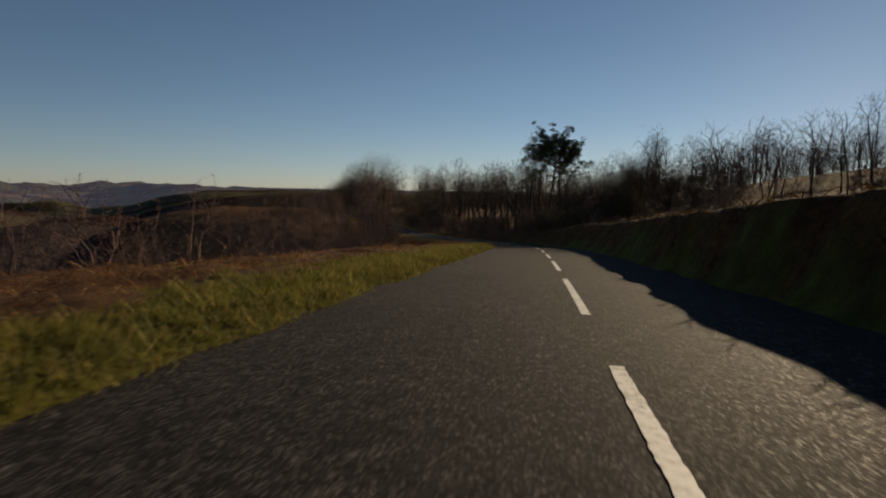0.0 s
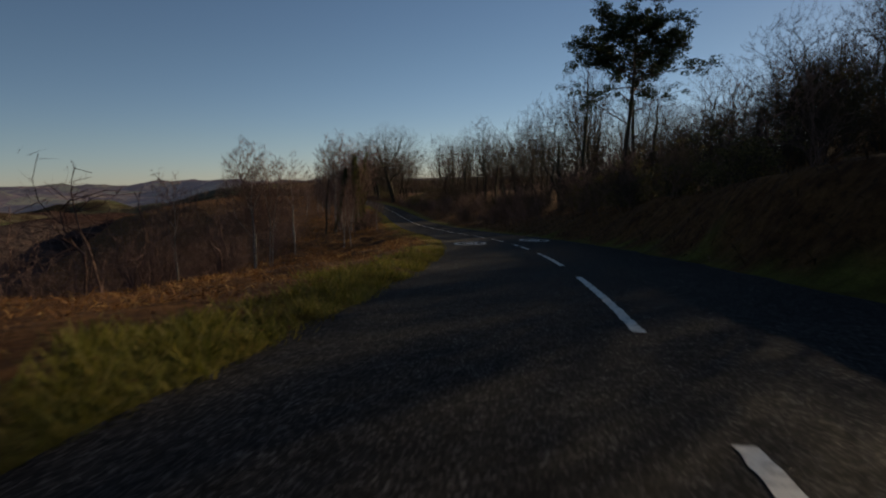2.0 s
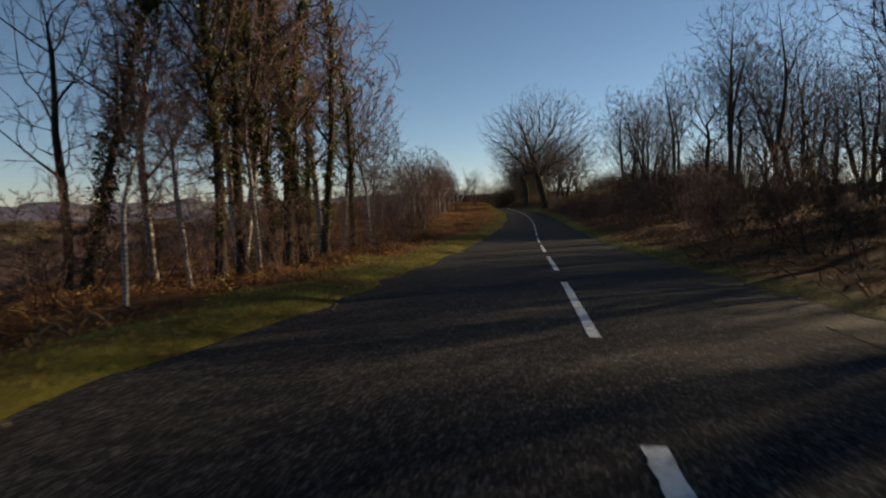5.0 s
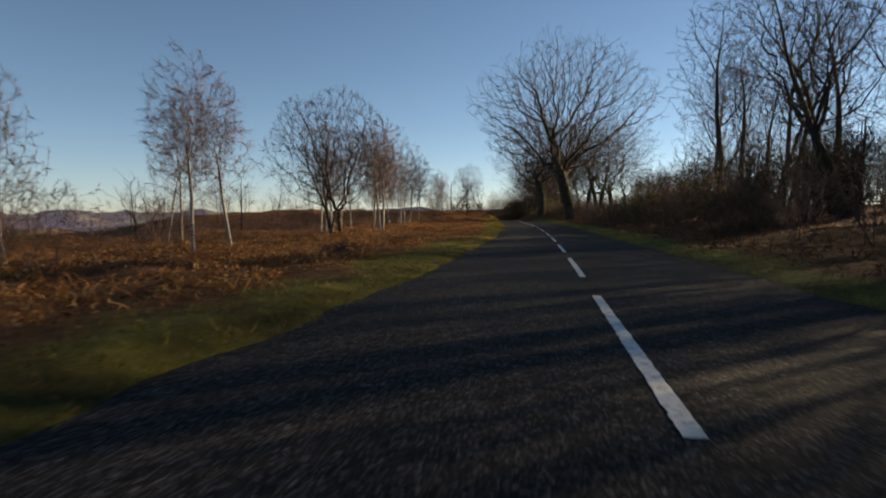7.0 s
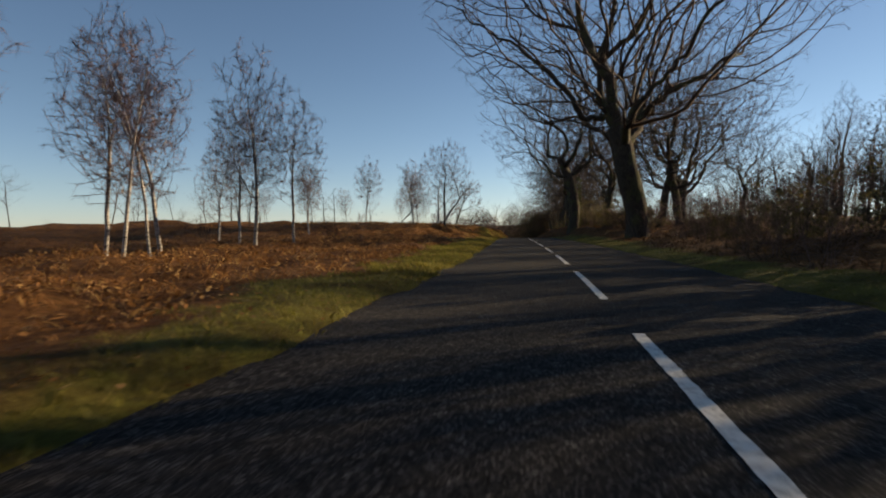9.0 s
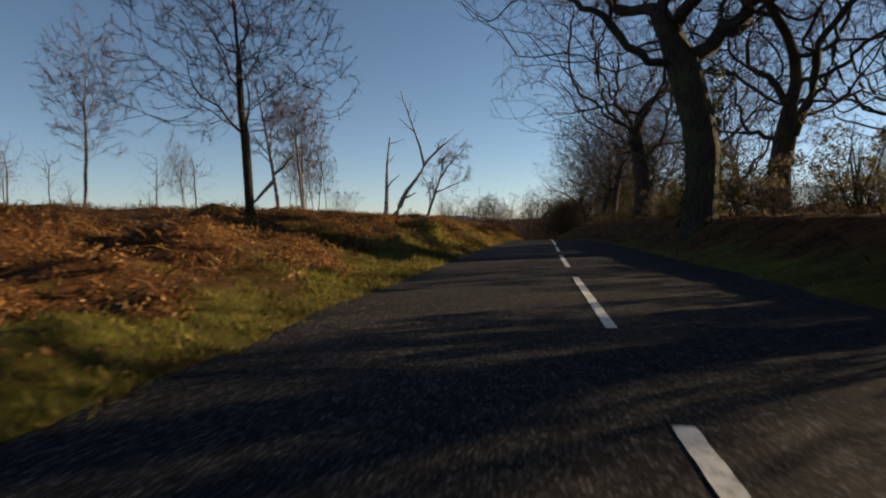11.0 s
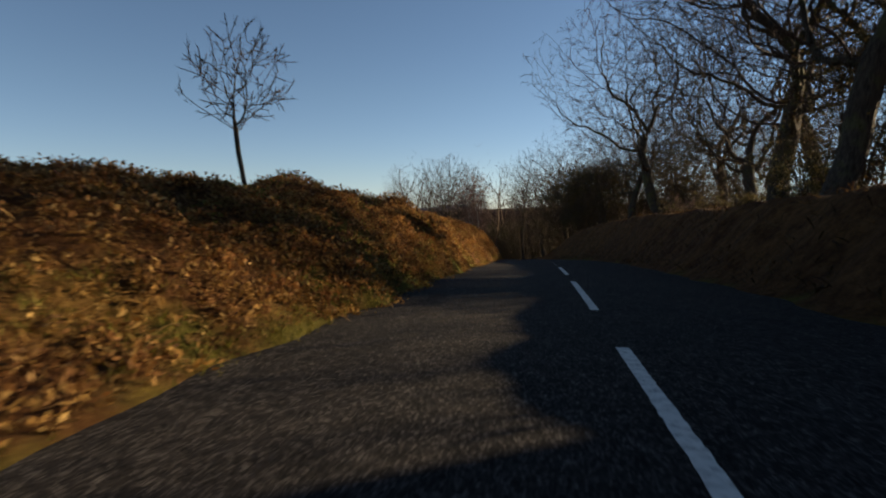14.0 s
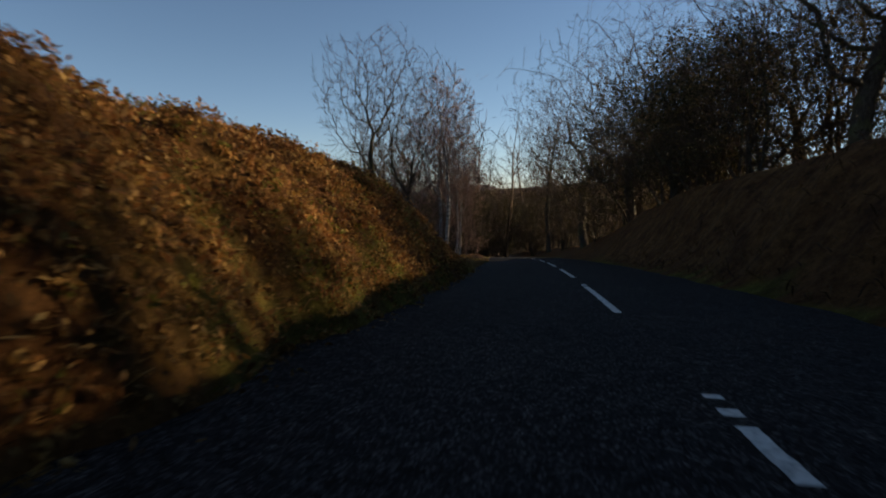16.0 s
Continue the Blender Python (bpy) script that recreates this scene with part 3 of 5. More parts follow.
# ---- ground ----
def ground_sheet():
    s = np.concatenate([np.arange(-25, 268, 0.6), np.arange(268, 340, 0.3), np.arange(340, 432, 3.0)])
    near = np.concatenate([np.arange(2.4, 4.0, 0.13), np.arange(4.0, 9, 0.25), np.arange(9, 12, 0.4), np.arange(12, 30, 1.1), np.arange(30, 75, 4.0)])
    d = np.concatenate([-near[::-1], [-1.2, 0, 1.2], near])
    S, D = np.meshgrid(s, d, indexing="ij")
    x, y, z = land(S, D)
    me = mesh_of("ground", np.stack([x, y, z], -1).reshape(-1, 3), grid_faces(len(s), len(d))[:, ::-1], GROUND, True)
    turf = me.attributes.new("turf", "FLOAT", "POINT")
    turf.data.foreach_set("value", turf_at(S, D, x, y).ravel().astype(np.float32))
    return tagged(new("ground", me), "heath ground with mossy grass verges and leaf litter", "ground", kind="structure")


TURF_S = [-25, 20, 31, 40, 60, 75, 140, 180, 225, 250, 268, 276, 300, 345]
TURF_L = [1.3, 1.6, 1.9, 0.3, 0.4, 0.9, 1.1, 1.0, 1.5, 0.6, 0.0, 0.0, -0.5, -0.4]
TURF_R = [0.2, 0.2, 0.2, 0.2, 0.1, 0.0, 0.8, 1.4, 1.2, 0.0, -0.4, -0.4, -0.4, -0.4]


def turf_at(s, d, x, y):
    a, b = -d - HALF - verge(s, d), d - HALF - verge(s, d)
    w = 0.7 * waves(x, y, 3.4, 11) + 0.6 * waves(x, y, 1.1, 12) + 0.5 * waves(x, y, 7.0, 13) * ease((s - 70) / 20)
    left = 1 - ease((a - np.interp(s, TURF_S, TURF_L) - w) / 0.9)
    right = 1 - ease((b - np.interp(s, TURF_S, TURF_R) - 0.5 * w) / 0.5)
    moss = (0.5 - 0.25 * ease((s - 252) / 12)) * ease((waves(x, y, 2.0, 14) + 0.4 * waves(x, y, 0.7, 16) - 0.15) / 0.5) * ease((s - 222) / 20) * (1 - ease((a - 3.5) / 3))
    return np.where(d < 0, np.maximum(left, moss), right)


ground_sheet()


def far_height(x, y):
    """The valley on one side, the high woods on the other; under the near ground it keeps well below it."""
    s, d = near_line(x, y)
    sc = np.clip(s, -25, 431)
    off = np.hypot(np.maximum(np.abs(d) - 70, 0), s - sc)
    side = ease((90 - d) / 180)
    base = land(sc, np.clip(d, -70, 70))[2] * (1 - ease(off / 160)) - 30 * ease(off / 160) * side - 6 * ease(off / 120) * (1 - side)
    left = np.maximum(-((x + 10) * 0.97 + (y - 100) * 0.24) - 120, 0)     # distance from the road's general line
    hill = -14 * ease(left / 260) + 15 * ease((left - 260) / 900) + 14 * ease((left - 900) / 1500)
    hill = hill + ease(left / 160) * (13 * waves(x, y, 210, 21) + 20 * ease(left / 700) * waves(x, y, 520, 22) + 4 * waves(x, y, 70, 24))
    return base + hill + 2 * waves(x, y, 200, 23) * ease(off / 200) - 5.0 * (1 - ease(off / 30))


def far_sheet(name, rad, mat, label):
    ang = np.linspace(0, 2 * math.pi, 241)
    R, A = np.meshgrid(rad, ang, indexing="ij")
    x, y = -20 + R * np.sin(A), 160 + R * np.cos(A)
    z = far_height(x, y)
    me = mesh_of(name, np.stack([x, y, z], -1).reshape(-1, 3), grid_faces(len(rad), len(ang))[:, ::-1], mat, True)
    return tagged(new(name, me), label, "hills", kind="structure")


far_sheet("far_land", np.concatenate([np.arange(0, 400, 12.0), np.geomspace(400, 1000, 26)]), FAR, "valley side with brown woods and pale fields")
far_sheet("backdrop", np.geomspace(1000, 4500, 40), HAZE_GLOW, "distant wooded hills with blue-grey haze put in as a faint glow")


def carriageway():
    s = np.arange(-25, 420, 0.3)
    cols = np.array([-1.2, -1.0, -0.6, -0.25, 0, 0.25, 0.6, 1.0, 1.2])
    D = np.repeat(cols[None] * HALF, len(s), 0)
    S = np.repeat(s[:, None], len(cols), 1)
    x, y, z = line(S, D)
    z = z - 0.02 * (np.abs(D) / HALF) ** 2
    me = mesh_of("road", np.stack([x, y, z], -1).reshape(-1, 3), grid_faces(len(s), len(cols))[:, ::-1], ASPHALT, True)
    return tagged(new("road", me), "worn grey tarmac road with coarse chippings", "road", kind="structure")


road = carriageway()


NEAR_BLACK = material("near_black_road", bark_build((0.012, 0.012, 0.013), (0.026, 0.025, 0.025), (3, 3, 3)))


def surface(s, d, lift):
    x, y, z = line(s, d)
    return np.stack([x, y, z - 0.02 * (np.abs(d) / HALF) ** 2 + lift], -1)


def dash(k, lost=()):
    """A painted dash with crumbled edges; lost: worn stretches along it, in metres."""
    r = np.random.default_rng(500 + k)
    pieces, at = [], 0.0
    for a, b in [*lost, (5.0, 5.0)]:
        if a - at > 0.05:
            pieces.append((at, a))
        at = b
    made = []
    for a, b in pieces:
        n = max(int((b - a) / 0.07), 2) + 1
        s = 7.5 * k + np.linspace(a, b, n) + r.normal(0, 0.01, n)
        rough = 0.007 if 2 < k < 13 else 0.0035
        left = -0.054 + rough * r.normal(0, 1, n)
        right = 0.054 + rough * r.normal(0, 1, n)
        top = np.stack([surface(s, left, 0.006), surface(s, right, 0.006)], 1)
        made.append(mesh_of("road_dash", top.reshape(-1, 3), grid_faces(n, 2)[:, ::-1], PAINT))
    if not made:
        return None
    if len(made) == 1:
        ob = new("road_dash", made[0])
        return tagged(ob, "white painted centre line dash on tarmac", "road marking", "centre line dashes")
    ob = new("road_dash")
    for me in made:
        part("paint_patch", me, ob)
    return tagged(ob, "broken worn white centre line dash on tarmac", "road marking", "centre line dashes")


LOST = {7: [(3.9, 4.3)], 8: [(2.5, 3.1), (4.4, 4.7)], 9: [(0.0, 0.5), (1.9, 2.1)], 35: [(0.0, 0.2)], 36: [(0.3, 0.4)], 40: [(0.2, 0.9), (1.2, 3.4), (3.6, 5.0)], 41: [(0.0, 5.0)], 42: [(0, 2.2), (2.9, 3.05), (3.2, 3.4), (3.5, 5.0)], 43: [(4.4, 4.6)]}
for k in range(-2, 53):
    dash(k, LOST.get(k, ()))


def roundel(s0, d0, half_long, half_wide, facing):
    """A painted oval with the number 40 inside, drawn out along the lane."""
    root = new("speed_roundel")
    r = np.random.default_rng(int(s0) + int(facing))
    n = 120
    a = np.linspace(0, 2 * math.pi, n, endpoint=False)
    j = lambda: 1 + 0.012 * r.normal(0, 1, n)
    o = surface(s0 + half_long * np.sin(a) * j(), d0 + half_wide * np.cos(a) * j(), 0.006)
    i = surface(s0 + half_long * 0.80 * np.sin(a) * j(), d0 + half_wide * 0.79 * np.cos(a) * j(), 0.006)
    f = np.stack([np.arange(n), (np.arange(n) + 1) % n, n + (np.arange(n) + 1) % n, n + np.arange(n)], 1)
    part("ring", mesh_of("ring", np.concatenate([o, i]), f, PAINT), root)
    strokes = {"digit_four": ([(-0.10, -0.62), (-0.10, 0.62), (-0.62, -0.2), (-0.02, -0.2)], False),
               "digit_zero": ([(0.14, -0.42), (0.2, -0.58), (0.46, -0.58), (0.52, -0.42), (0.52, 0.42), (0.46, 0.58), (0.2, 0.58), (0.14, 0.42)], True)}
    for name, (pts, closed) in strokes.items():
        pts = np.array(pts, float)
        vs, fs = [], []
        segs = list(zip(pts, np.roll(pts, -1, 0))) if closed else [(pts[0], pts[1]), (pts[1], pts[2]), (pts[2], pts[3])]
        for k, (p, q) in enumerate(segs):
            wide = np.array([0.095, 0.075])
            t = (q - p) / (np.linalg.norm(q - p) + 1e-9)
            nn = np.array([-t[1], t[0]]) * wide
            p, q = p - t * 0.05, q + t * 0.05
            m = 8
            for e in np.linspace(0, 1, m):
                c = p + (q - p) * e
                for sg in (-1, 1):
                    w = c + nn * sg
                    vs.append((facing * w[0] * half_wide * 0.72, facing * w[1] * half_long * 0.72, 0.0005 * k))
            fs.extend((grid_faces(m, 2)[:, ::-1] + k * 2 * m).tolist())
        vs = np.array(vs)
        me = mesh_of(name, surface(s0 + vs[:, 1], d0 + vs[:, 0], 0.006 + vs[:, 2]), fs, PAINT)
        part(name, me, root)
    return tagged(root, "white painted oval with the number 40 on tarmac", "road marking", "speed roundels")


roundel(67.2, -1.70, 2.0, 0.76, 1)
roundel(69.3, 1.75, 1.95, 0.68, -1)



def dark_strip():
    """A strip of uneven width along the lane, darker than the tarmac round it."""
    s = np.arange(79, 106, 0.4)
    mid = np.interp(s, [79, 90, 92, 98, 109], [1.2, 1.32, 1.48, 1.99, 2.35]) + 0.06 * waves(s, 0 * s, 5, 61)
    half = (0.26 + 0.05 * waves(s, 0 * s, 1.5, 62)) * np.clip((106 - s) / 6, 0.2, 1)
    v = np.stack([surface(s, mid - half, 0.004), surface(s, mid, 0.005), surface(s, mid + half, 0.004)], 1)
    ob = new("dark_strip", mesh_of("dark_strip", v.reshape(-1, 3), grid_faces(len(s), 3)[:, ::-1], NEAR_BLACK))
    return tagged(ob, "dark uneven strip along the road", "road patch", kind="structure")


dark_strip()


def seam():
    """The opened joint between the two lanes' tarmac."""
    s = np.arange(82, 101, 0.25)
    mid = 0.13 + 0.04 * waves(s, 0 * s, 4, 63)
    half = 0.028 + 0.012 * waves(s, 0 * s, 0.9, 64)
    v = np.stack([surface(s, mid - half, 0.003), surface(s, mid + half, 0.003)], 1)
    return tagged(new("road_seam", mesh_of("road_seam", v.reshape(-1, 3), grid_faces(len(s), 2)[:, ::-1], NEAR_BLACK)), "dark open joint along the middle of the tarmac", "road patch", kind="structure")


seam()

# ---- tree kinds ----
def any_turn():
    return float(rng.uniform(0, 360))


oak_a = oak(17, 22.0, 0.66, 6500, 0.5, 0.3, 0.61, 0.3, 0.02, 4, twig_length=0.026, taper=0.5)
oak_b = oak(5, 17, 0.4, 3200, 0.52, 0.18, 0.58, 0.2, 0.18, 4, twig_length=0.03)
oak_c = oak(8, 16, 0.34, 2800, 0.46, 0.2, 0.6, 0.2, 0.18, 4, twig_length=0.03)
oak_d = oak(9, 20, 0.55, 3200, 0.46, 0.26, 0.62, 0.22, 0.1, 4, twig_length=0.028)
birch_a = slender(11, 9.0, 0.08, 760, 0.19, 0.58, 0.4, 0.45, 0.05, 6, BIRCH_BARK, BIRCH_TWIG, 0.2, 0.045, -0.15)
birch_b = slender(12, 9.0, 0.075, 800, 0.23, 0.6, 0.38, 0.35, 0.08, 6, BIRCH_BARK, BIRCH_TWIG, 0.22, 0.05, -0.3)
birch_c = slender(13, 8.5, 0.06, 800, 0.23, 0.58, 0.4, 0.4, 0.08, 6, BIRCH_BARK, BIRCH_TWIG, 0.15, 0.045, -0.1, 2)
birch_d = slender(14, 10.5, 0.14, 2000, 0.34, 0.55, 0.43, 0.3, 0.03, 5, BARK, BIRCH_TWIG, 0.18, 0.035, 0.0)
wood_a = slender(21, 16, 0.18, 950, 0.17, 0.68, 0.32, 0.4, 0.06, 4, first=0.35, twig_length=0.03)
wood_b = slender(22, 16, 0.17, 1000, 0.2, 0.66, 0.33, 0.3, 0.08, 4, first=0.3, twig_length=0.03)
wood_c = slender(23, 14, 0.14, 1000, 0.22, 0.64, 0.34, 0.35, 0.08, 4, first=0.28, stems=2, twig_length=0.03)
shrub_a = upright(31, 3.0, 0.022, (5, 5, 5), BIRCH_TWIG, BIRCH_TWIG, 0.08, 0.75, 0.46, 0.03, 6, 0.28, 0.12)
shrub_b = upright(32, 2.6, 0.022, (5, 5, 5), TWIG, TWIG, 0.08, 0.85, 0.48, 0.02, 6, 0.32, 0.14)
many = oak(41, 10.5, 0.28, 3400, 0.44, 0.06, 0.58, 0.35, 0.06, 5, 4, twig_length=0.035, taper=0.52)
wood_d = oak(24, 13, 0.19, 1200, 0.33, 0.34, 0.66, 0.3, 0.08, 4, twig_length=0.034)
wood_e = oak(25, 13, 0.17, 1100, 0.27, 0.4, 0.68, 0.35, 0.08, 4, twig_length=0.034)
small_v = oak(61, 3.6, 0.05, 260, 0.32, 0.42, 0.68, 0.5, 0.02, 5)


def evergreen(seed, height, wide, per=85, mat=None):
    """A dense dark bush: stems inside a cloud of small leaves."""
    r = np.random.default_rng(seed)
    stems = [limb(r, (r.normal(0, 0.2), r.normal(0, 0.2), -0.2), turn_from(r, np.array([0, 0, 1.0]), r.uniform(0.05, 0.5)), height * r.uniform(0.7, 1.0), 0.05, 6, 0.1, 0.03, 0.2) for _ in range(7)]
    centres, radii = [], []
    for st in stems:
        for _ in range(9):
            p, d, _r = along(st, r.uniform(0.15, 1))
            q = p + r.normal(0, 1, 3) * [wide * 0.38, wide * 0.38, 0.25]
            q[2] = max(q[2], 0.25)
            centres.append(q)
            radii.append(r.uniform(0.25, 0.6) * wide * 0.32)
    return mesh_of("stems", *tubes(stems, 5), BARK, True), leaf_cloud(r, centres, radii, per, 0.055, mat or OLIVE, "leaves")


holly_a, holly_b = evergreen(71, 3.0, 2.4), evergreen(72, 4.2, 2.6, 100)


def thicket(seed, height=6.5):
    """A tall tangled bush, twigs with some small leaves left."""
    r = np.random.default_rng(seed)
    t, c = upright(seed, height, 0.07, (11, 8, 8), BARK, TWIG, 0.06, 0.95, 0.36, 0.02, 8, 0.16, 0.12)
    centres = [(r.normal(0, height * 0.22), r.normal(0, height * 0.22), r.uniform(0.12, 0.85) * height) for _ in range(110)]
    return t, c, leaf_cloud(r, centres, r.uniform(0.4, 1.0, 110), 75, 0.05, DULL, "foliage")


bush_big = thicket(75)


def pine(seed, height=18.0):
    r = np.random.default_rng(seed)
    stem = limb(r, (0, 0, -0.4), (0.03, 0.0, 1), height * 0.96, 0.3, 12, 0.03, 0.02, 0.3)
    trunks, out, centres, radii = [flare(stem, 1.3)], ([], [], []), [], []
    for k in range(46):
        u = r.uniform(0.68, 0.98) if k > 4 else r.uniform(0.45, 0.66)
        p, d, rad = along(stem, u)
        b = limb(r, p, turn_from(r, d, r.uniform(1.05, 1.45), 2.4 * k), height * 0.4 * (1.3 - 0.6 * u) * r.uniform(0.7, 1.3), 0.07, 6, 0.15, 0.06, 0.2)
        out[0].append(b)
        for _ in range(17 if k > 4 else 6):
            q, dd, _r = along(b, r.uniform(0.35, 1.0))
            t = limb(r, q, turn_from(r, dd, 0.8), r.uniform(0.4, 1.1), 0.02, 3, 0.1, 0.06, 0.3)
            out[2].append(t)
            centres.append(t[0][-1])
            radii.append(r.uniform(0.35, 0.75))
    t, c = tree_meshes("pine", trunks, out, BARK, TWIG)
    return t, c, leaf_cloud(r, centres, radii, 60, 0.11, NEEDLES, "needles", 0.6)


def ivy_tree(seed, height=9.5, lean=0.1, thick=0.42, per=80, leaf=None):
    """A leaning trunk wrapped in ivy."""
    r = np.random.default_rng(seed)
    stem = limb(r, (0, 0, -0.3), (lean, 0.0, 1), height, 0.14, 11, 0.05, 0.0, 0.25)
    out = ([], [], [])
    branch_out(r, stem, height, (14, 6, 4), (0.4, 0.8, 0.25, 0.12, 0.04), out)
    centres = [along(stem, u)[0] + r.normal(0, 0.07, 3) for u in np.linspace(0.12, 0.97, 60)]
    t, c = tree_meshes("ivy_tree", [flare(stem)], out, BARK, TWIG)
    return t, c, leaf_cloud(r, centres, [thick * (1 - 0.4 * abs(k - 35) / 35) * r.uniform(0.6, 1.3) for k in range(60)], per, 0.06, leaf or IVY, "ivy")


# ---- beyond the bend: birches on the falling left side ----
birches = [plant("birch_tree", birch_a, "slender bare silver birch with pale trunk", "tree", "birches", spot(77.3, -14.3), 0, 0.95),
           plant("birch_tree", birch_b, "bare silver birch with drooping reddish twigs", "tree", "birches", spot(93, -14), 40, 1.05),
           plant("birch_tree", birch_c, "twin-stemmed bare birch with fine reddish twigs", "tree", "birches", spot(91.5, -9.6), 80, 0.74)]
for s, d, k, size in ((75.6, -14, 1, 0.9), (74, -18, 0, 0.8), (76.8, -13.4, 2, 0.85), (107.4, -6.4, 0, 0.5), (113.6, -9.3, 1, 0.86), (115, -11.3, 0, 1.38), (117, -9.6, 1, 1.44), (121, -11, 1, 1.38), (163, -14, 1, 0.9), (167, -19, 2, 0.9),
                      (115.6, -8.2, 2, 1.15), (118.5, -10.5, 0, 1.55), (122, -8.8, 0, 1.49), (125, -8.8, 2, 1.38), (128, -8.4, 0, 1.0), (131, -9, 1, 0.9),
                      (136, -8.5, 2, 0.6), (140, -11, 1, 0.6), (146, -9, 0, 0.55), (152, -14, 2, 0.6), (157, -12, 1, 0.75),
                      (180.5, -15.8, 0, 0.9), (184, -12.5, 1, 1.0), (188, -16, 2, 1.1), (193, -19, 0, 0.9), (197, -15, 1, 0.95), (205, -13.5, 0, 1.05), (187, -13, 1, 1.1), (190, -14.5, 1, 1.1), (195, -12.8, 2, 0.95), (200, -15, 0, 0.95), (183, -17, 2, 1.1), (208, -12.8, 1, 0.9), (206.5, -15, 1, 0.85), (212, -19, 2, 0.8), (219, -16, 0, 0.6),
                      (249, -13.5, 1, 0.9), (251.5, -14.5, 1, 0.85), (238, -17, 1, 0.8), (235, -22, 2, 0.8)):
    again(birches[k], spot(s, d, 0.05), any_turn(), size, tilt=(float(rng.normal(0, 4)), float(rng.normal(0, 4))))
plant("ivy_clad_tree", ivy_tree(51, 9.2, 0.27), "leaning dead trunk wrapped in dark ivy", "tree", "ivy-clad trees", spot(112.6, -11.6), 22, 0.95, ("trunk", "crown", "ivy"))
plant("dark_tree", slender(54, 9.5, 0.11, 300, 0.22, 0.6, 0.38, 0.35, 0.04, 4, BARK, BIRCH_TWIG, 0.25, 0.05, 0.1), "thin dark bare tree beside an ivy-clad trunk", "tree", "heath trees", spot(113.2, -12.6), 0, 1.0)
ivies = [plant("ivy_clad_tree", ivy_tree(52, 8.6, 0.02, 0.26, 34, LIGHT_IVY), "bare tree with yellow-green ivy up its trunk", "tree", "ivy-clad trees", spot(115.1, -8.6), 20, 1.15, ("trunk", "crown", "ivy")),
         plant("ivy_clad_tree", ivy_tree(53, 7.6, 0.06, 0.34, 50, LIGHT_IVY), "bare tree with ivy round its lower trunk", "tree", "ivy-clad trees", spot(117.3, -7.6), 260, 1.15, ("trunk", "crown", "ivy"))]
for s, d, k, z in ((114.4, -8.9, 0, 1.2), (116.6, -8.3, 1, 1.15), (118.2, -8.6, 0, 1.25), (119.6, -7.8, 0, 1.15), (120.6, -8.8, 1, 1.0), (123.5, -7.9, 0, 0.95)):
    again(ivies[k], spot(s, d, 0.05), any_turn(), z, tilt=(float(rng.normal(0, 4)), float(rng.normal(0, 4))))
plant("heath_tree", many, "bare many-stemmed tree on the heath", "tree", "heath trees", spot(178.8, -14.6), 10, 0.98)

# ---- the wood on the right ----
kinds = [plant("woodland_tree", wood_a, "tall thin bare woodland tree on the bank", "tree", "woodland trees", spot(92.5, 13.2), 0, 0.95),
         plant("woodland_tree", wood_b, "bare woodland tree with crooked upward branches", "tree", "woodland trees", spot(96, 20), 0, 1.0),
         plant("woodland_tree", wood_c, "twin-stemmed bare woodland tree with dark bark", "tree", "woodland trees", spot(101, 17), 0, 1.0),
         plant("woodland_tree", wood_d, "bare woodland tree with a spreading twiggy crown", "tree", "woodland trees", spot(99, 13), 0, 0.95),
         plant("woodland_tree", wood_e, "bare woodland tree with a high rounded crown", "tree", "woodland trees", spot(105, 15), 0, 1.0)]
plant("pine_tree", pine(81, 18.5), "tall dark green pine above bare trees", "tree", "pines", spot(78.5, 10.0), 0, 0.67, ("trunk", "crown", "needles"))
for k in range(54):
    s, d = 96 + 98 * (k + rng.uniform(0, 1)) / 54, rng.uniform(14, 40)
    again(kinds[k % 5], spot(s, d, 0.05), any_turn(), float(rng.uniform(0.7, 0.9) if s < 124 else rng.uniform(0.95, 1.2)))
for k in range(44):
    s, d = 62 + 50 * (k + rng.uniform(0, 1)) / 44, rng.uniform(14, 40)
    again(kinds[(3, 4, 1, 3, 4, 0)[k % 6]], spot(s, d, 0.05), any_turn(), float(rng.uniform(0.46, 0.64)))
for k in range(52):
    s, d = 34 + 58 * (k + rng.uniform(0, 1)) / 52, rng.uniform(34, 46)
    again(kinds[3 + k % 2], spot(s, d, 0.05), any_turn(), float(rng.uniform(0.34, 0.46)))
for s, d, z in ((168.5, 13, 1.0), (172, 17, 1.1), (208, 22, 1.1), (204, 25, 1.0), (199, 21, 1.15), (220, 30, 0.8), (228, 34, 0.8), (240, 30, 0.8), (329, 18, 0.8), (332, 20, 0.85), (334, 23, 0.9)):
    again(kinds[3 if s > 300 or s < 172 else 0], spot(s, d, 0.05), any_turn(), z)

# ---- roadside oaks ----
plant("oak_tree", oak_a, "large bare roadside oak with a wide crown", "tree", "roadside oaks", spot(217, 6.3, 0.1), 75, 1.06)
oaks = [plant("oak_tree", oak_b, "bare leaning oak with mossy trunk", "tree", "roadside oaks", spot(233, 13.5, 0.1), 70, 0.95),
        plant("oak_tree", oak_c, "bare oak with crooked dark limbs", "tree", "roadside oaks", spot(226, 9.5, 0.1), 200, 0.9)]
foot = np.random.default_rng(55)
turns, ups = foot.uniform(0, 6.283, 150), foot.uniform(0, 1, 150) ** 1.4 * 5.5
ivy_foot = leaf_cloud(foot, np.stack([0.5 * np.cos(turns), 0.5 * np.sin(turns), ups], -1), foot.uniform(0.12, 0.34, 150), 45, 0.05, IVY, "ivy")
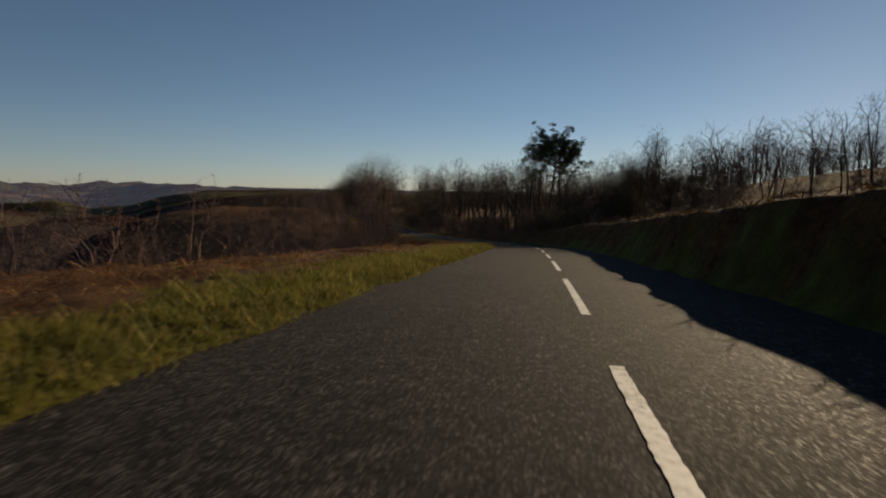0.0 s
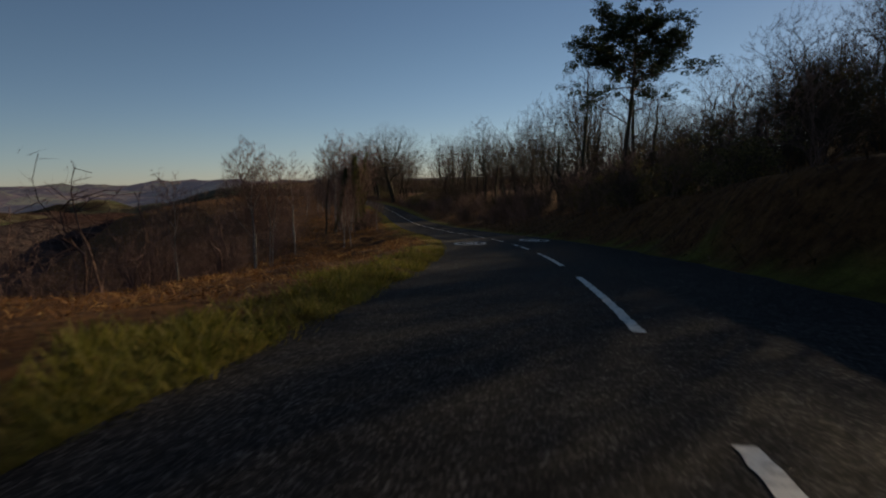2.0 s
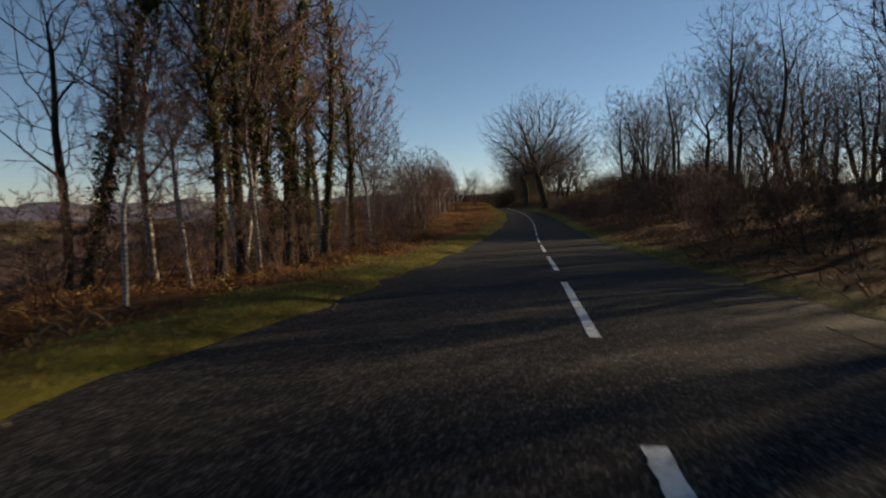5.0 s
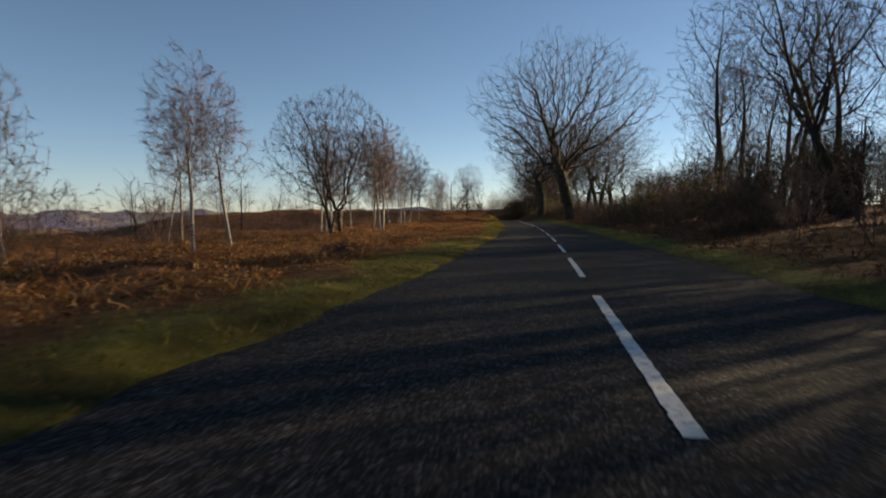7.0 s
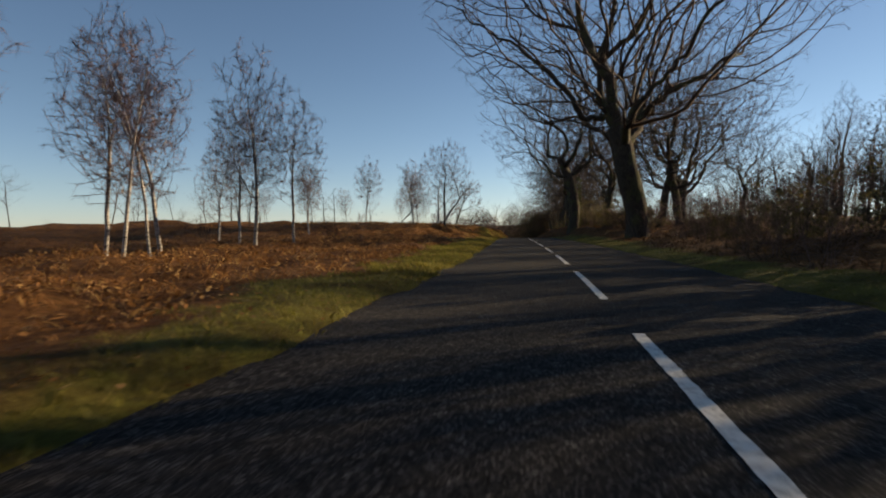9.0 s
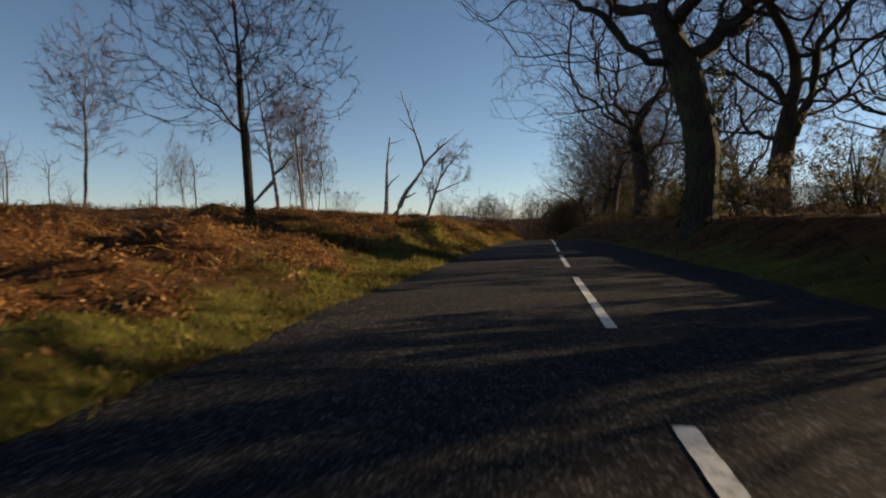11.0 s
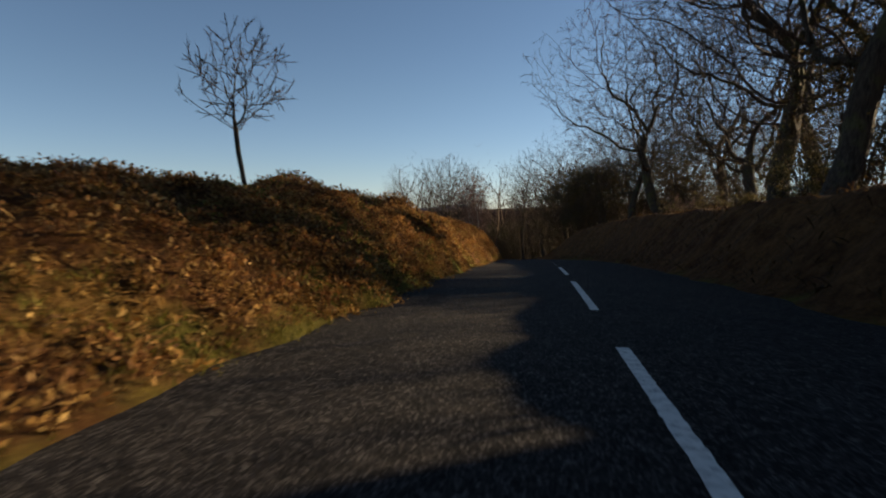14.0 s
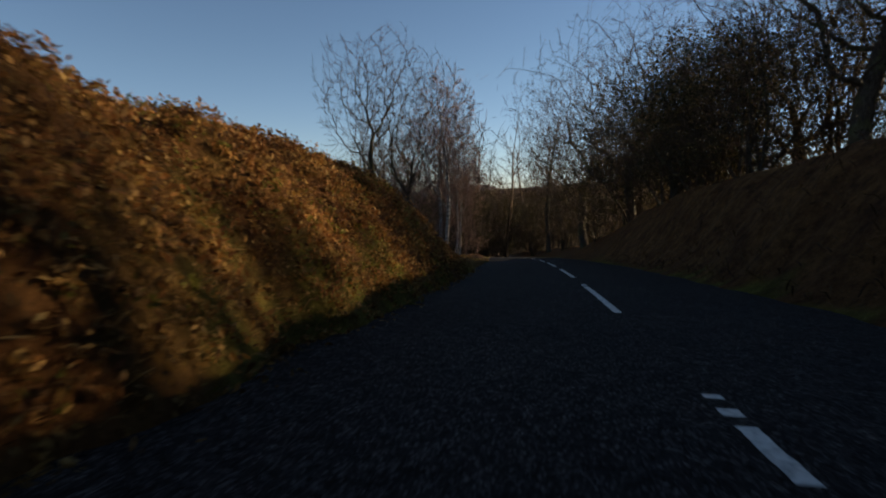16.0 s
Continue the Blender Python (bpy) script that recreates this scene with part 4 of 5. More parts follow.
plant("oak_tree", (*oak_d, ivy_foot), "massive ivy-footed oak trunk at the road edge", "tree", "roadside oaks", spot(240, 4.6, 0.1), 120, 1.0, ("trunk", "crown", "ivy"), (4, 6))
for s, d, k, z in ((222, 14, 1, 0.5), (228, 12, 1, 0.9), (243.5, 8.4, 0, 1.05), (253, 19, 0, 1.0), (261, 11, 1, 0.95), (270, 15, 0, 0.8), (278.2, 6.3, 1, 0.95), (283, 8.8, 0, 1.05), (289, 13, 0, 0.8),
                   (293.4, 6.4, 1, 1.0), (297, 11, 0, 0.9), (301.5, 8.4, 0, 1.0), (306, 13, 1, 1.05), (313, 12, 0, 0.85), (318, 8.2, 1, 1.0), (321, 13, 0, 0.9), (336, 9.8, 1, 1.0), (338, 15, 0, 0.8), (347, 13, 0, 0.85), (356, 7, 0, 0.9), (366, 5.5, 1, 1.0), (380, 9, 0, 0.9)):
    again(oaks[k], spot(s, d, 0.1), any_turn(), z, tilt=(float(rng.normal(0, 4)), float(rng.normal(0, 4))))

turns, ups = foot.uniform(0, 6.283, 130), foot.uniform(0, 1, 130) * 4.2
ivy_wrap = leaf_cloud(foot, np.stack([0.34 * np.cos(turns), 0.34 * np.sin(turns), ups], -1), foot.uniform(0.1, 0.3, 130), 40, 0.05, IVY, "ivy")
plant("oak_tree", (*oak_b, ivy_wrap), "thick old oak with ivy and moss up its trunk", "tree", "roadside oaks", spot(257.2, 5.4, 0.1), 200, 1.15, ("trunk", "crown", "ivy"), (3, -5))

# ---- shrubs and evergreens ----
shrubs = [plant("shrub", shrub_a, "leafless brown shrub in the roadside thicket", "shrub", "roadside shrubs", spot(70, 7), 0, 1.0),
          plant("shrub", shrub_b, "leafless dark shrub in the roadside thicket", "shrub", "roadside shrubs", spot(75, 8), 0, 1.0)]
for k in range(120):
    s, d = 56 + 157 * (k + rng.uniform(0, 1)) / 120, rng.uniform(5.0, 10.5)
    again(shrubs[k % 2], spot(s, d, 0.05), any_turn(), float(rng.uniform(0.55, 0.75) + 0.07 * (d - 5) + (0.3 if s < 150 and d > 6.5 else 0)))
for k in range(50):
    s, d = 14 + 62 * (k + rng.uniform(0, 1)) / 50, rng.uniform(11, 25)
    again(shrubs[k % 2], spot(s, d, 0.05), any_turn(), float(rng.uniform(0.6, 1.0)))
for k in range(34):
    s, d = 70 + 26 * (k + rng.uniform(0, 1)) / 34, -rng.uniform(16, 28)
    again(shrubs[0], spot(s, d, 0.05), any_turn(), float(rng.uniform(0.8, 1.3)))
for k in range(14):
    s, d = 150 + 30 * (k + rng.uniform(0, 1)) / 14, -rng.uniform(12, 30)
    again(shrubs[0], spot(s, d, 0.05), any_turn(), float(rng.uniform(0.6, 1.0)))
for k in range(44):
    s, d = 216 + 107 * (k + rng.uniform(0, 1)) / 44, rng.uniform(5.6, 9.5)
    again(shrubs[k % 2], spot(s, d, 0.05), any_turn(), float(rng.uniform(0.5, 0.8) if s < 272 else rng.uniform(0.28, 0.45)))
for s, d, z in ((74, -12.5, 0.7), (77, -12, 0.6), (81, -13, 0.8), (109, -9, 0.9), (110, -10, 1.0), (112, -8, 0.9), (116, -7.4, 0.9), (124, -7.6, 0.9), (128, -9, 1.0), (133, -7.5, 0.8), (138, -10, 0.8), (99, -12, 0.8), (97, -10, 0.8), (105, -8, 0.7), (109, -7.5, 0.8), (114, -7.2, 0.8), (118, -6.6, 0.7), (121, -6.4, 0.8), (126, -6.6, 0.7), (130, -7.5, 0.9), (135, -8.5, 0.8), (143, -9, 0.7),
                (150, -11, 0.7), (201, -14, 0.6), (209, -11, 0.6), (222, -13, 0.5), (252, -12, 0.5), (258, -15, 0.6), (271, -13, 0.5), (284, -11, 0.6), (340, -7, 1.2), (350, -6, 1.3), (362, -5, 1.3), (374, -5.5, 1.4)):
    again(shrubs[int(s) % 2], spot(s, d, 0.05), any_turn(), z)
evers = [plant("evergreen_bush", holly_a, "dense dark green bush by the road", "bush", "evergreen bushes", spot(183, 8.5), 0, 1.0, ("stem", "foliage")),
         plant("evergreen_bush", holly_b, "tall dense dark olive bush by the road", "bush", "evergreen bushes", spot(191, 9.5), 0, 0.9, ("stem", "foliage"))]
for s, d, k, z in ((243, 6.8, 1, 0.65), (247, 6.2, 0, 0.65), (251, 6.6, 1, 0.55), (254, 6.8, 0, 0.55), (58, 6.2, 0, 0.7), (61, 7, 1, 0.6), (64, 6.6, 0, 0.75), (67, 8, 1, 0.7), (70, 7, 0, 0.7), (73, 8, 0, 0.8), (76, 7.4, 1, 0.6), (80, 8, 0, 0.7), (166, 8.6, 0, 0.9), (170, 10, 1, 0.9), (176, 10, 0, 1.15), (187, 7.8, 0, 0.95), (194, 8.4, 1, 0.9), (198, 10, 0, 1.2), (203, 9, 1, 0.85), (180, 12, 1, 1.1), (222, 8, 0, 0.8), (230, 6.8, 0, 0.75), (236, 7.4, 1, 0.75), (245, 6.2, 1, 0.75), (249, 6.6, 0, 0.7),
                   (266, 6.8, 0, 0.6), (272, 7.4, 1, 0.6), (278, 7.2, 0, 0.6), (179, 8.4, 0, 0.95), (185, 10, 1, 0.9), (190, 7.8, 0, 0.9), (192.5, 9.5, 0, 1.1), (200.5, 8.2, 0, 0.9), (206, 8, 0, 0.8), (211, 8.4, 1, 0.7),
                   (252, 6.0, 0, 0.45), (268, 5.8, 0, 0.45), (275, 6.0, 0, 0.45), (282, 6.2, 0, 0.45), (296, 7.2, 0, 0.7), (303, 8.0, 0, 0.4), (310, 8.4, 1, 0.4), (317, 8.4, 0, 0.5)):
    again(evers[k], spot(s, d, 0.1), any_turn(), z * (0.72 if 160 < s < 215 else 1.0))
big = plant("thicket_bush", bush_big, "tall tangled bush with a few dull leaves", "bush", "thicket bushes", spot(345, 6.4), 0, 1.1)
for s, d, z in ((319.5, 10.5, 1.1), (340, 8.2, 1.2), (343, 7.4, 1.25), (346, 9.5, 1.35), (341, 12, 1.4), (337, 14, 1.3), (338, 16, 0.85), (343, 17, 0.85), (334, 18, 0.85), (329, 18, 0.9), (348, 8, 1.5), (352, 10, 1.6), (356, 7, 1.5), (360, 9, 1.5), (301, 10, 0.55), (295, 10, 1.0), (298, 9.5, 1.0), (252, 8.2, 0.7), (269, 9.4, 0.7), (277, 8.6, 0.6), (229, 8.5, 0.6), (201, 13, 0.8), (190, 13, 0.8), (178, 13, 0.8), (352, -9, 0.9), (362, 5.6, 1.2), (371, -6.2, 1.2), (378, 5.5, 1.2), (385, -6, 1.3), (392, 4, 1.3), (398, -2, 1.5), (402, -9, 1.5), (405, 6, 1.6), (409, -4, 1.7), (412, 2, 1.8), (415, -13, 1.7), (411, 12, 1.7), (402, 15, 1.5), (397, -16, 1.5), (418, -5, 2.0), (419, 3, 2.0), (417, -9, 1.9), (420, -1, 2.1), (416, 8, 1.9)):
    again(big, spot(s, d, 0.1), any_turn(), z)

for k in range(46):
    s, d = 64 + 150 * (k + rng.uniform(0, 1)) / 46, rng.uniform(10.5, 17)
    again(big, spot(s, d, 0.1), any_turn(), float(rng.uniform(0.36, 0.55) if s < 150 else rng.uniform(0.24, 0.34)))
for k in range(16):
    s, d = 66 + 50 * (k + rng.uniform(0, 1)) / 16, rng.uniform(15, 32)
    again(big, spot(s, d, 0.1), any_turn(), float(rng.uniform(0.6, 0.85)))
for k in range(18):
    s, d = 228 + 44 * (k + rng.uniform(0, 1)) / 18, rng.uniform(8, 10.8)
    again(big, spot(s, d, 0.1), any_turn(), float(rng.uniform(0.2, 0.29)))
for s, d, z in ((57, 11, 0.5), (60, 12, 0.55), (63, 13, 0.6), (55, 14, 0.55), (52, 15, 0.5), (170, 14, 0.7), (173, 15, 0.7), (177, 17, 0.7)):
    again(big, spot(s, d, 0.1), any_turn(), z)

# ---- heath on the left, by the cutting ----
plant("heath_tree", birch_d, "tall bare tree with dark trunk on bracken", "tree", "heath trees", spot(233.5, -8.0), 0, 0.8)
for s, d, z in ((254, -24, 0.6), (249, -33, 0.55), (253, -14.5, 0.55), (256, -17, 0.6), (250, -13, 0.5)):
    again(birches[2], spot(s, d, 0.05), any_turn(), z)


def dead_birch(seed, stems, bark=None, reach=0.26):
    r = np.random.default_rng(seed)
    trunks, out = [], ([], [], [])
    for st, d, length, rad, lift, wander, sides in stems:
        st = st if len(st) == 3 else along(trunks[st[0]], st[1])[0]
        b = limb(r, st, d, length, rad, 9, wander, lift, 0.25)
        trunks.append(b)
        branch_out(r, b, length, sides, (0.3, 0.85, reach, 0.2, 0.0), out)
    return tree_meshes("dead_birch", trunks, out, bark or DEAD_BARK, BIRCH_TWIG)


plant("dead_birch", dead_birch(91, [((0, 0, -0.3), (0.05, 0, 1), 5.2, 0.15, 0.0, 0.06, (3, 3, 2)), ((0.5, 0.1, -0.3), (0.28, 0, 1), 4.0, 0.2, -0.01, 0.08, (2, 2, 2)), ((1, 0.97), (-0.22, 0, 1), 4.6, 0.085, 0.0, 0.05, (4, 3, 2)), ((1, 0.95), (0.75, 0.1, 0.9), 3.2, 0.09, -0.05, 0.12, (6, 4, 3))]),
      "dead forked birch with peeling white bark", "tree", "dead birches", spot(264.6, -13.2), 18, 1.35)
plant("dead_birch", dead_birch(92, [((0, 0, -0.3), (0.1, 0, 1), 7.0, 0.11, 0.0, 0.05, (16, 9, 8)), ((0, 0.3), (-0.75, 0, -0.7), 2.5, 0.11, -0.02, 0.02, (1, 1, 1)), ((0, 0.34), (0.85, 0, 0.5), 1.9, 0.08, 0.02, 0.06, (4, 4, 3))], None, 0.34),
      "broken birch with a snapped white limb on bracken", "tree", "dead birches", spot(246, -13.4), 18)
plant("heath_tree", dead_birch(93, [((0, 0, -0.3), (0.25, 0, 1), 3.4, 0.09, 0.0, 0.1, (8, 7, 6)), ((0, 0.75), (0.6, 0, 0.9), 2.6, 0.045, 0.03, 0.2, (10, 8, 7)), ((0, 0.45), (-0.7, 0, 0.6), 1.7, 0.035, 0.06, 0.2, (9, 8, 6)), ((0, 0.97), (0.1, 0.2, 1), 2.6, 0.045, 0.03, 0.18, (12, 8, 7)), ((0, 0.6), (0.9, -0.3, 0.5), 2.2, 0.035, 0.04, 0.2, (9, 8, 6))], BARK, 0.42),
      "small crooked bare tree on the bank", "tree", "heath trees", spot(273, -11.8), 18, 1.8)
plant("sapling", small_v, "young bare tree with a forked crown on the bank", "tree", "heath trees", spot(289.5, -7.1), 40, 1.1)
plant("sapling", upright(95, 2.6, 0.03, (14, 6, 4), TWIG, TWIG, 0.15, 1.2, 0.35, 0.0, 2, 0.05, 0.08), "spindly leafless sapling with level twigs", "tree", "heath trees", spot(278.5, -8.0), 0, 1.0)

# ---- the far end of the cutting ----
for s, d, k, z in ((347, -5.4, 0, 1.2), (352, -6.2, 1, 1.35), (357, -6.5, 2, 1.2), (362, -5.5, 1, 1.0), (370, -6, 2, 1.0)):
    again(birches[k], spot(s, d, 0.05), any_turn(), z)
again(kinds[3], spot(350, -6.8, 0.05), 40, 0.98, "bare tree with a rounded grey-brown crown")
again(kinds[4], spot(347, -9.5, 0.05), 140, 1.0, "bare tree with a rounded grey-brown crown")
for k in range(26):
    s, d = 375 + 50 * rng.uniform(0, 1), rng.uniform(-26, 26)
    d = d if abs(d) > 4.5 or s > 398 else 4.5 + abs(d)
    again(kinds[k % 5], spot(s, d, 0.05), any_turn(), float(rng.uniform(0.9, 1.3)))


def scrub():
    """Bare brown scrub down the falling side, too dense to tell its bushes apart."""
    r = np.random.default_rng(78)
    kinds_low = []
    for _ in range(7):
        feet = [limb(r, (r.normal(0, 0.06), r.normal(0, 0.06), -0.05), (r.normal(0, 0.3), r.normal(0, 0.3), 1), 0.4, 0.01, 4, 0.08, 0.02)[0] for _ in range(5)]
        limbs, at, way = grow(r, feet, crown_cloud(r, 90, (0, 0, 0.52), (0.5, 0.5, 0.46), 0.4, 0.02), 0.05, 0.3, 0.012, 0.0022)
        kinds_low.append(joined([split(*tubes(limbs, 3)), spikes(twiggy(r, at, way, 5, 0.11, 0.1, 0.0017))]))
    spots = [(r.uniform(14, 74), -r.uniform(12, 46), r.uniform(2.2, 4.2)) for _ in range(110)] + [(r.uniform(62, 112), -r.uniform(13.5, 36), r.uniform(2.6, 4.6)) for _ in range(75)]
    spots += [(r.uniform(95, 175), -r.uniform(22, 72), r.uniform(2.0, 4.5)) for _ in range(130)]
    made = []
    for s, d, h in spots:
        v, f = kinds_low[r.integers(7)]
        a = r.uniform(0, 6.283)
        turn = np.array([[math.cos(a), math.sin(a), 0], [-math.sin(a), math.cos(a), 0], [0, 0, 1]])
        made.append((v @ turn * h + np.array(spot(s, d, 0.1)), f))
    v, f = joined(made)
    return tagged(new("scrub", mesh_of("scrub", v, f, BIRCH_TWIG, True)), "dense leafless brown scrub on the falling heath", "scrub", kind="stuff")


scrub()


def far_wood():
    """The bare wood farther off, too small to tell its trees apart: a few kinds, set out at random."""
    r = np.random.default_rng(77)
    kinds_far = []
    for k in range(9):
        st, _ = limb(r, (0, 0, -0.02), (r.normal(0, 0.06), r.normal(0, 0.06), 1), 0.7, 0.01, 5, 0.07, 0.03)
        w = (0.2, 0.26, 0.32)[k % 3]
        limbs, at, way = grow(r, [st], crown_cloud(r, 56, (st[-1][0], st[-1][1], 0.66), (w, w, 0.34), 0.45, 0.25), 0.3, 0.4, 0.0095, 0.0013)
        kinds_far.append(joined([split(*tubes(limbs, 3)), spikes(twiggy(r, at, way, 5, 0.08, 0.15, 0.0011))]))
    spots = [(r.uniform(45, 215), r.uniform(26, 74)) for _ in range(280)] + [(r.uniform(35, 125), r.uniform(28, 66)) for _ in range(110)] + [(r.uniform(140, 300), r.uniform(-62, -26)) for _ in range(60)]
    spots += [(r.uniform(215, 430), r.uniform(38, 74)) for _ in range(330)] + [(r.uniform(395, 431), r.uniform(-60, 60)) for _ in range(150)] + [(r.uniform(350, 431), r.uniform(12, 50)) for _ in range(90)]
    low = [(r.uniform(192, 236), r.uniform(16, 36), r.uniform(4.5, 7.5)) for _ in range(130)] + [(r.uniform(38, 82), r.uniform(15, 28), r.uniform(4, 6.5)) for _ in range(90)] + [(r.uniform(66, 100), r.uniform(11, 24), r.uniform(4, 6.3)) for _ in range(75)]
    low += [(r.uniform(60, 128), r.uniform(16, 48), r.uniform(5.5, 8.2)) for _ in range(170)] + [(r.uniform(240, 345), r.uniform(15, 36), r.uniform(3.8, 6)) for _ in range(90)]
    low += [(r.uniform(384, 431), r.choice((-1, 1)) * r.uniform(5, 30), r.uniform(8, 13)) for _ in range(110)]
    low += [(r.uniform(267, 284), r.uniform(9, 17), r.uniform(3, 4.6)) for _ in range(35)] + [(r.uniform(150, 192), r.uniform(11, 18), r.uniform(4, 7)) for _ in range(60)]
    made = []
    for s, d, *own in spots + low:
        h = r.uniform(2.2, 4) if r.uniform() < 0.3 else r.uniform(8, 14)
        h = h * (1.8 if abs(d) < 22 else 1.2) if s > 375 else (0.5 * h if d < -20 and s < 320 else h)
        h = own[0] if own else (0.6 * h if s < 115 and d > 0 else h)
        v, f = kinds_far[r.integers(9)]
        a = r.uniform(0, 6.283)
        turn = np.array([[math.cos(a), math.sin(a), 0], [-math.sin(a), math.cos(a), 0], [0, 0, 1]])
        made.append((v @ turn * h + np.array(spot(s, d, 0.2)), f))
    v, f = joined(made)
    return tagged(new("far_wood", mesh_of("far_wood", v, f, TWIG, True)), "bare brown woodland farther behind the road", "woodland", kind="stuff")


far_wood()


# ---- bracken, grass and fallen leaves ----
def fronds(n, s, d, size, mat, name, label, category, width=0.13, rise=0.7, droop=0.9, sink=0.0, seed=5, bends=True):
    """Arching strips that grow from the ground at the given stations and offsets."""
    r = np.random.default_rng(seed)
    x, y, z = land(s, d)
    root = np.stack([x, y, z - sink], -1)
    a = r.uniform(0, 6.283, n)
    out = np.stack([np.cos(a), np.sin(a), 0 * a], -1)
    side = np.stack([-np.sin(a), np.cos(a), r.normal(0, 0.35, n)], -1)
    length = size * r.uniform(0.55, 1.35, n)
    up = rise * r.uniform(0.5, 1.3, n)
    vs = []
    steps = ((0.0, 0.5), (0.4, 1.0), (0.75, 0.8), (1.0, 0.12)) if bends else ((0.0, 1.0), (0.8, 0.15))
    for u, w in steps:
        h = length * (up * u - droop * up * u * u * r.uniform(0.6, 1.1, n))
        p = root + out * (length * u * 0.8)[:, None]
        p[:, 2] += h
        ww = (width * length * w * 0.5)[:, None]
        vs.append(p - side * ww)
        vs.append(p + side * ww)
    v = np.stack(vs, 1)
    f = np.array([[2 * k, 2 * k + 1, 2 * k + 3, 2 * k + 2] for k in range(len(steps) - 1)])
    faces = (np.arange(n)[:, None, None] * 2 * len(steps) + f).reshape(-1, 4)
    ob = new(name, mesh_of(name, v.reshape(-1, 3), faces, mat))
    return tagged(ob, label, category, kind="stuff")


def scattered(n, s0, s1, a0, a1, side, keep, seed, power=1.0):
    r = np.random.default_rng(seed)
    s = r.uniform(s0, s1, n)
    d = side * (HALF + a0 + (a1 - a0) * r.uniform(0, 1, n) ** power)
    x, y, _ = line(s, d)
    ok = keep(s, d, x, y, r.uniform(0, 1, n))
    return s[ok], d[ok]


s, d = scattered(230000, -2, 335, 0.3, 26, -1, lambda s, d, x, y, u: (u > 1.25 * turf_at(s, d, x, y) + 0.03) & (u < 0.75 + 0.5 * waves(x, y, 3.5, 41)), 101, 1.8)
lump = (0.4 + 0.2 * waves(*line(s, d)[:2], 3.0, 42)) * (1 - 0.45 * ease((s - 262) / 15)) * (0.5 + 0.2 * ease((s - 225) / 15) + 0.3 * ease((-d - HALF - 0.8) / 3))
fronds(len(s), s, d, lump, BRACKEN, "bracken", "rust-brown dead bracken over the heath", "bracken", 0.05, 0.85, 0.75, 0.02, 102)
s, d = scattered(170000, 262, 345, 0.02, 7.0, -1, lambda s, d, x, y, u: u < 0.75 + 0.5 * waves(x, y, 1.3, 43), 111, 1.1)
fronds(len(s), s, d, 0.12 + 0.12 * rng.uniform(0, 1, len(s)) ** 2, STRAW, "dry_grass", "tangled brown bracken and dry grass on the cutting", "dry grass", 0.07, 0.9, 1.0, 0.0, 112)
s, d = scattered(130000, 228, 345, 0.02, 6.5, -1, lambda s, d, x, y, u: u < 0.6 + 0.5 * waves(x, y, 1.7, 52), 115, 1.1)
fronds(len(s), s, d, np.full(len(s), 0.06), STRAW, "fallen_leaves", "curled brown fallen leaves on the bank", "leaves", 0.75, 0.35, 0.3, -0.015, 116, False)
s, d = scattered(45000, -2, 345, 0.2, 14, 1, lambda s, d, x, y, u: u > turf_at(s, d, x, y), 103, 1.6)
fronds(len(s), s, d, np.full(len(s), 0.36), SHADE_BROWN, "undergrowth", "dead brown undergrowth with the bank's shade put into its colour", "undergrowth", 0.07, 0.9, 0.7, 0.02, 104)
s, d = scattered(240000, -4, 345, -0.12, 5.5, -1, lambda s, d, x, y, u: (u < turf_at(s, d, x, y)), 105, 1.2)
fronds(len(s), s, d, 0.055 + 0.055 * rng.uniform(0, 1, len(s)) ** 3, GRASS, "grass", "short mossy yellow-green grass on the verge", "grass", 0.2, 1.2, 0.4, 0.0, 106, False)
s, d = scattered(120000, -4, 62, -0.1, 4.5, -1, lambda s, d, x, y, u: (u < turf_at(s, d, x, y)), 113, 1.1)
fronds(len(s), s, d, np.full(len(s), 0.08), GRASS, "grass", "rough yellow grass on the sunny verge", "grass", 0.12, 1.4, 0.35, 0.0, 114, False)
s, d = scattered(40000, 60, 340, -0.1, 2.2, 1, lambda s, d, x, y, u: (u < turf_at(s, d, x, y)), 107)
fronds(len(s), s, d, np.full(len(s), 0.07), GRASS, "grass", "short green grass on the far verge", "grass", 0.2, 1.2, 0.4, 0.0, 108, False)
s, d = scattered(22000, 4, 342, 0.0, 5, -1, lambda s, d, x, y, u: u < 0.5 + 0.5 * waves(x, y, 2.0, 51), 109, 1.3)
fronds(len(s), s, d, np.full(len(s), 0.055), BRACKEN, "fallen_leaves", "pale brown fallen leaves on the verge", "leaves", 0.9, 0.25, 0.3, -0.03, 110, False)


def clumped(n, per, s0, s1, a0, a1, spread, keep, seed):
    """Stations and offsets of plants that stand in tufts."""
    r = np.random.default_rng(seed)
    s, d = scattered(n, s0, s1, a0, a1, -1, keep, seed)
    return np.repeat(s, per) + r.normal(0, spread, len(s) * per), np.repeat(d, per) + r.normal(0, spread, len(s) * per)


def heaps(n, per, s0, s1, a0, a1, radius, leaf, mat, keep, label, seed):
    """Ragged low heaps of curled leaves over the ground."""
    r = np.random.default_rng(seed)
    s, d = scattered(n, s0, s1, a0, a1, -1, keep, seed)
    x, y, z = land(s, d)
    centres = np.stack([x, y, z + 0.2 * radius], -1)
    return tagged(new("leaf_heaps", leaf_cloud(r, centres, radius * r.uniform(0.5, 1.5, len(s)), per, leaf, mat, "leaf_heaps", 0.75)), label, "leaves", kind="stuff")


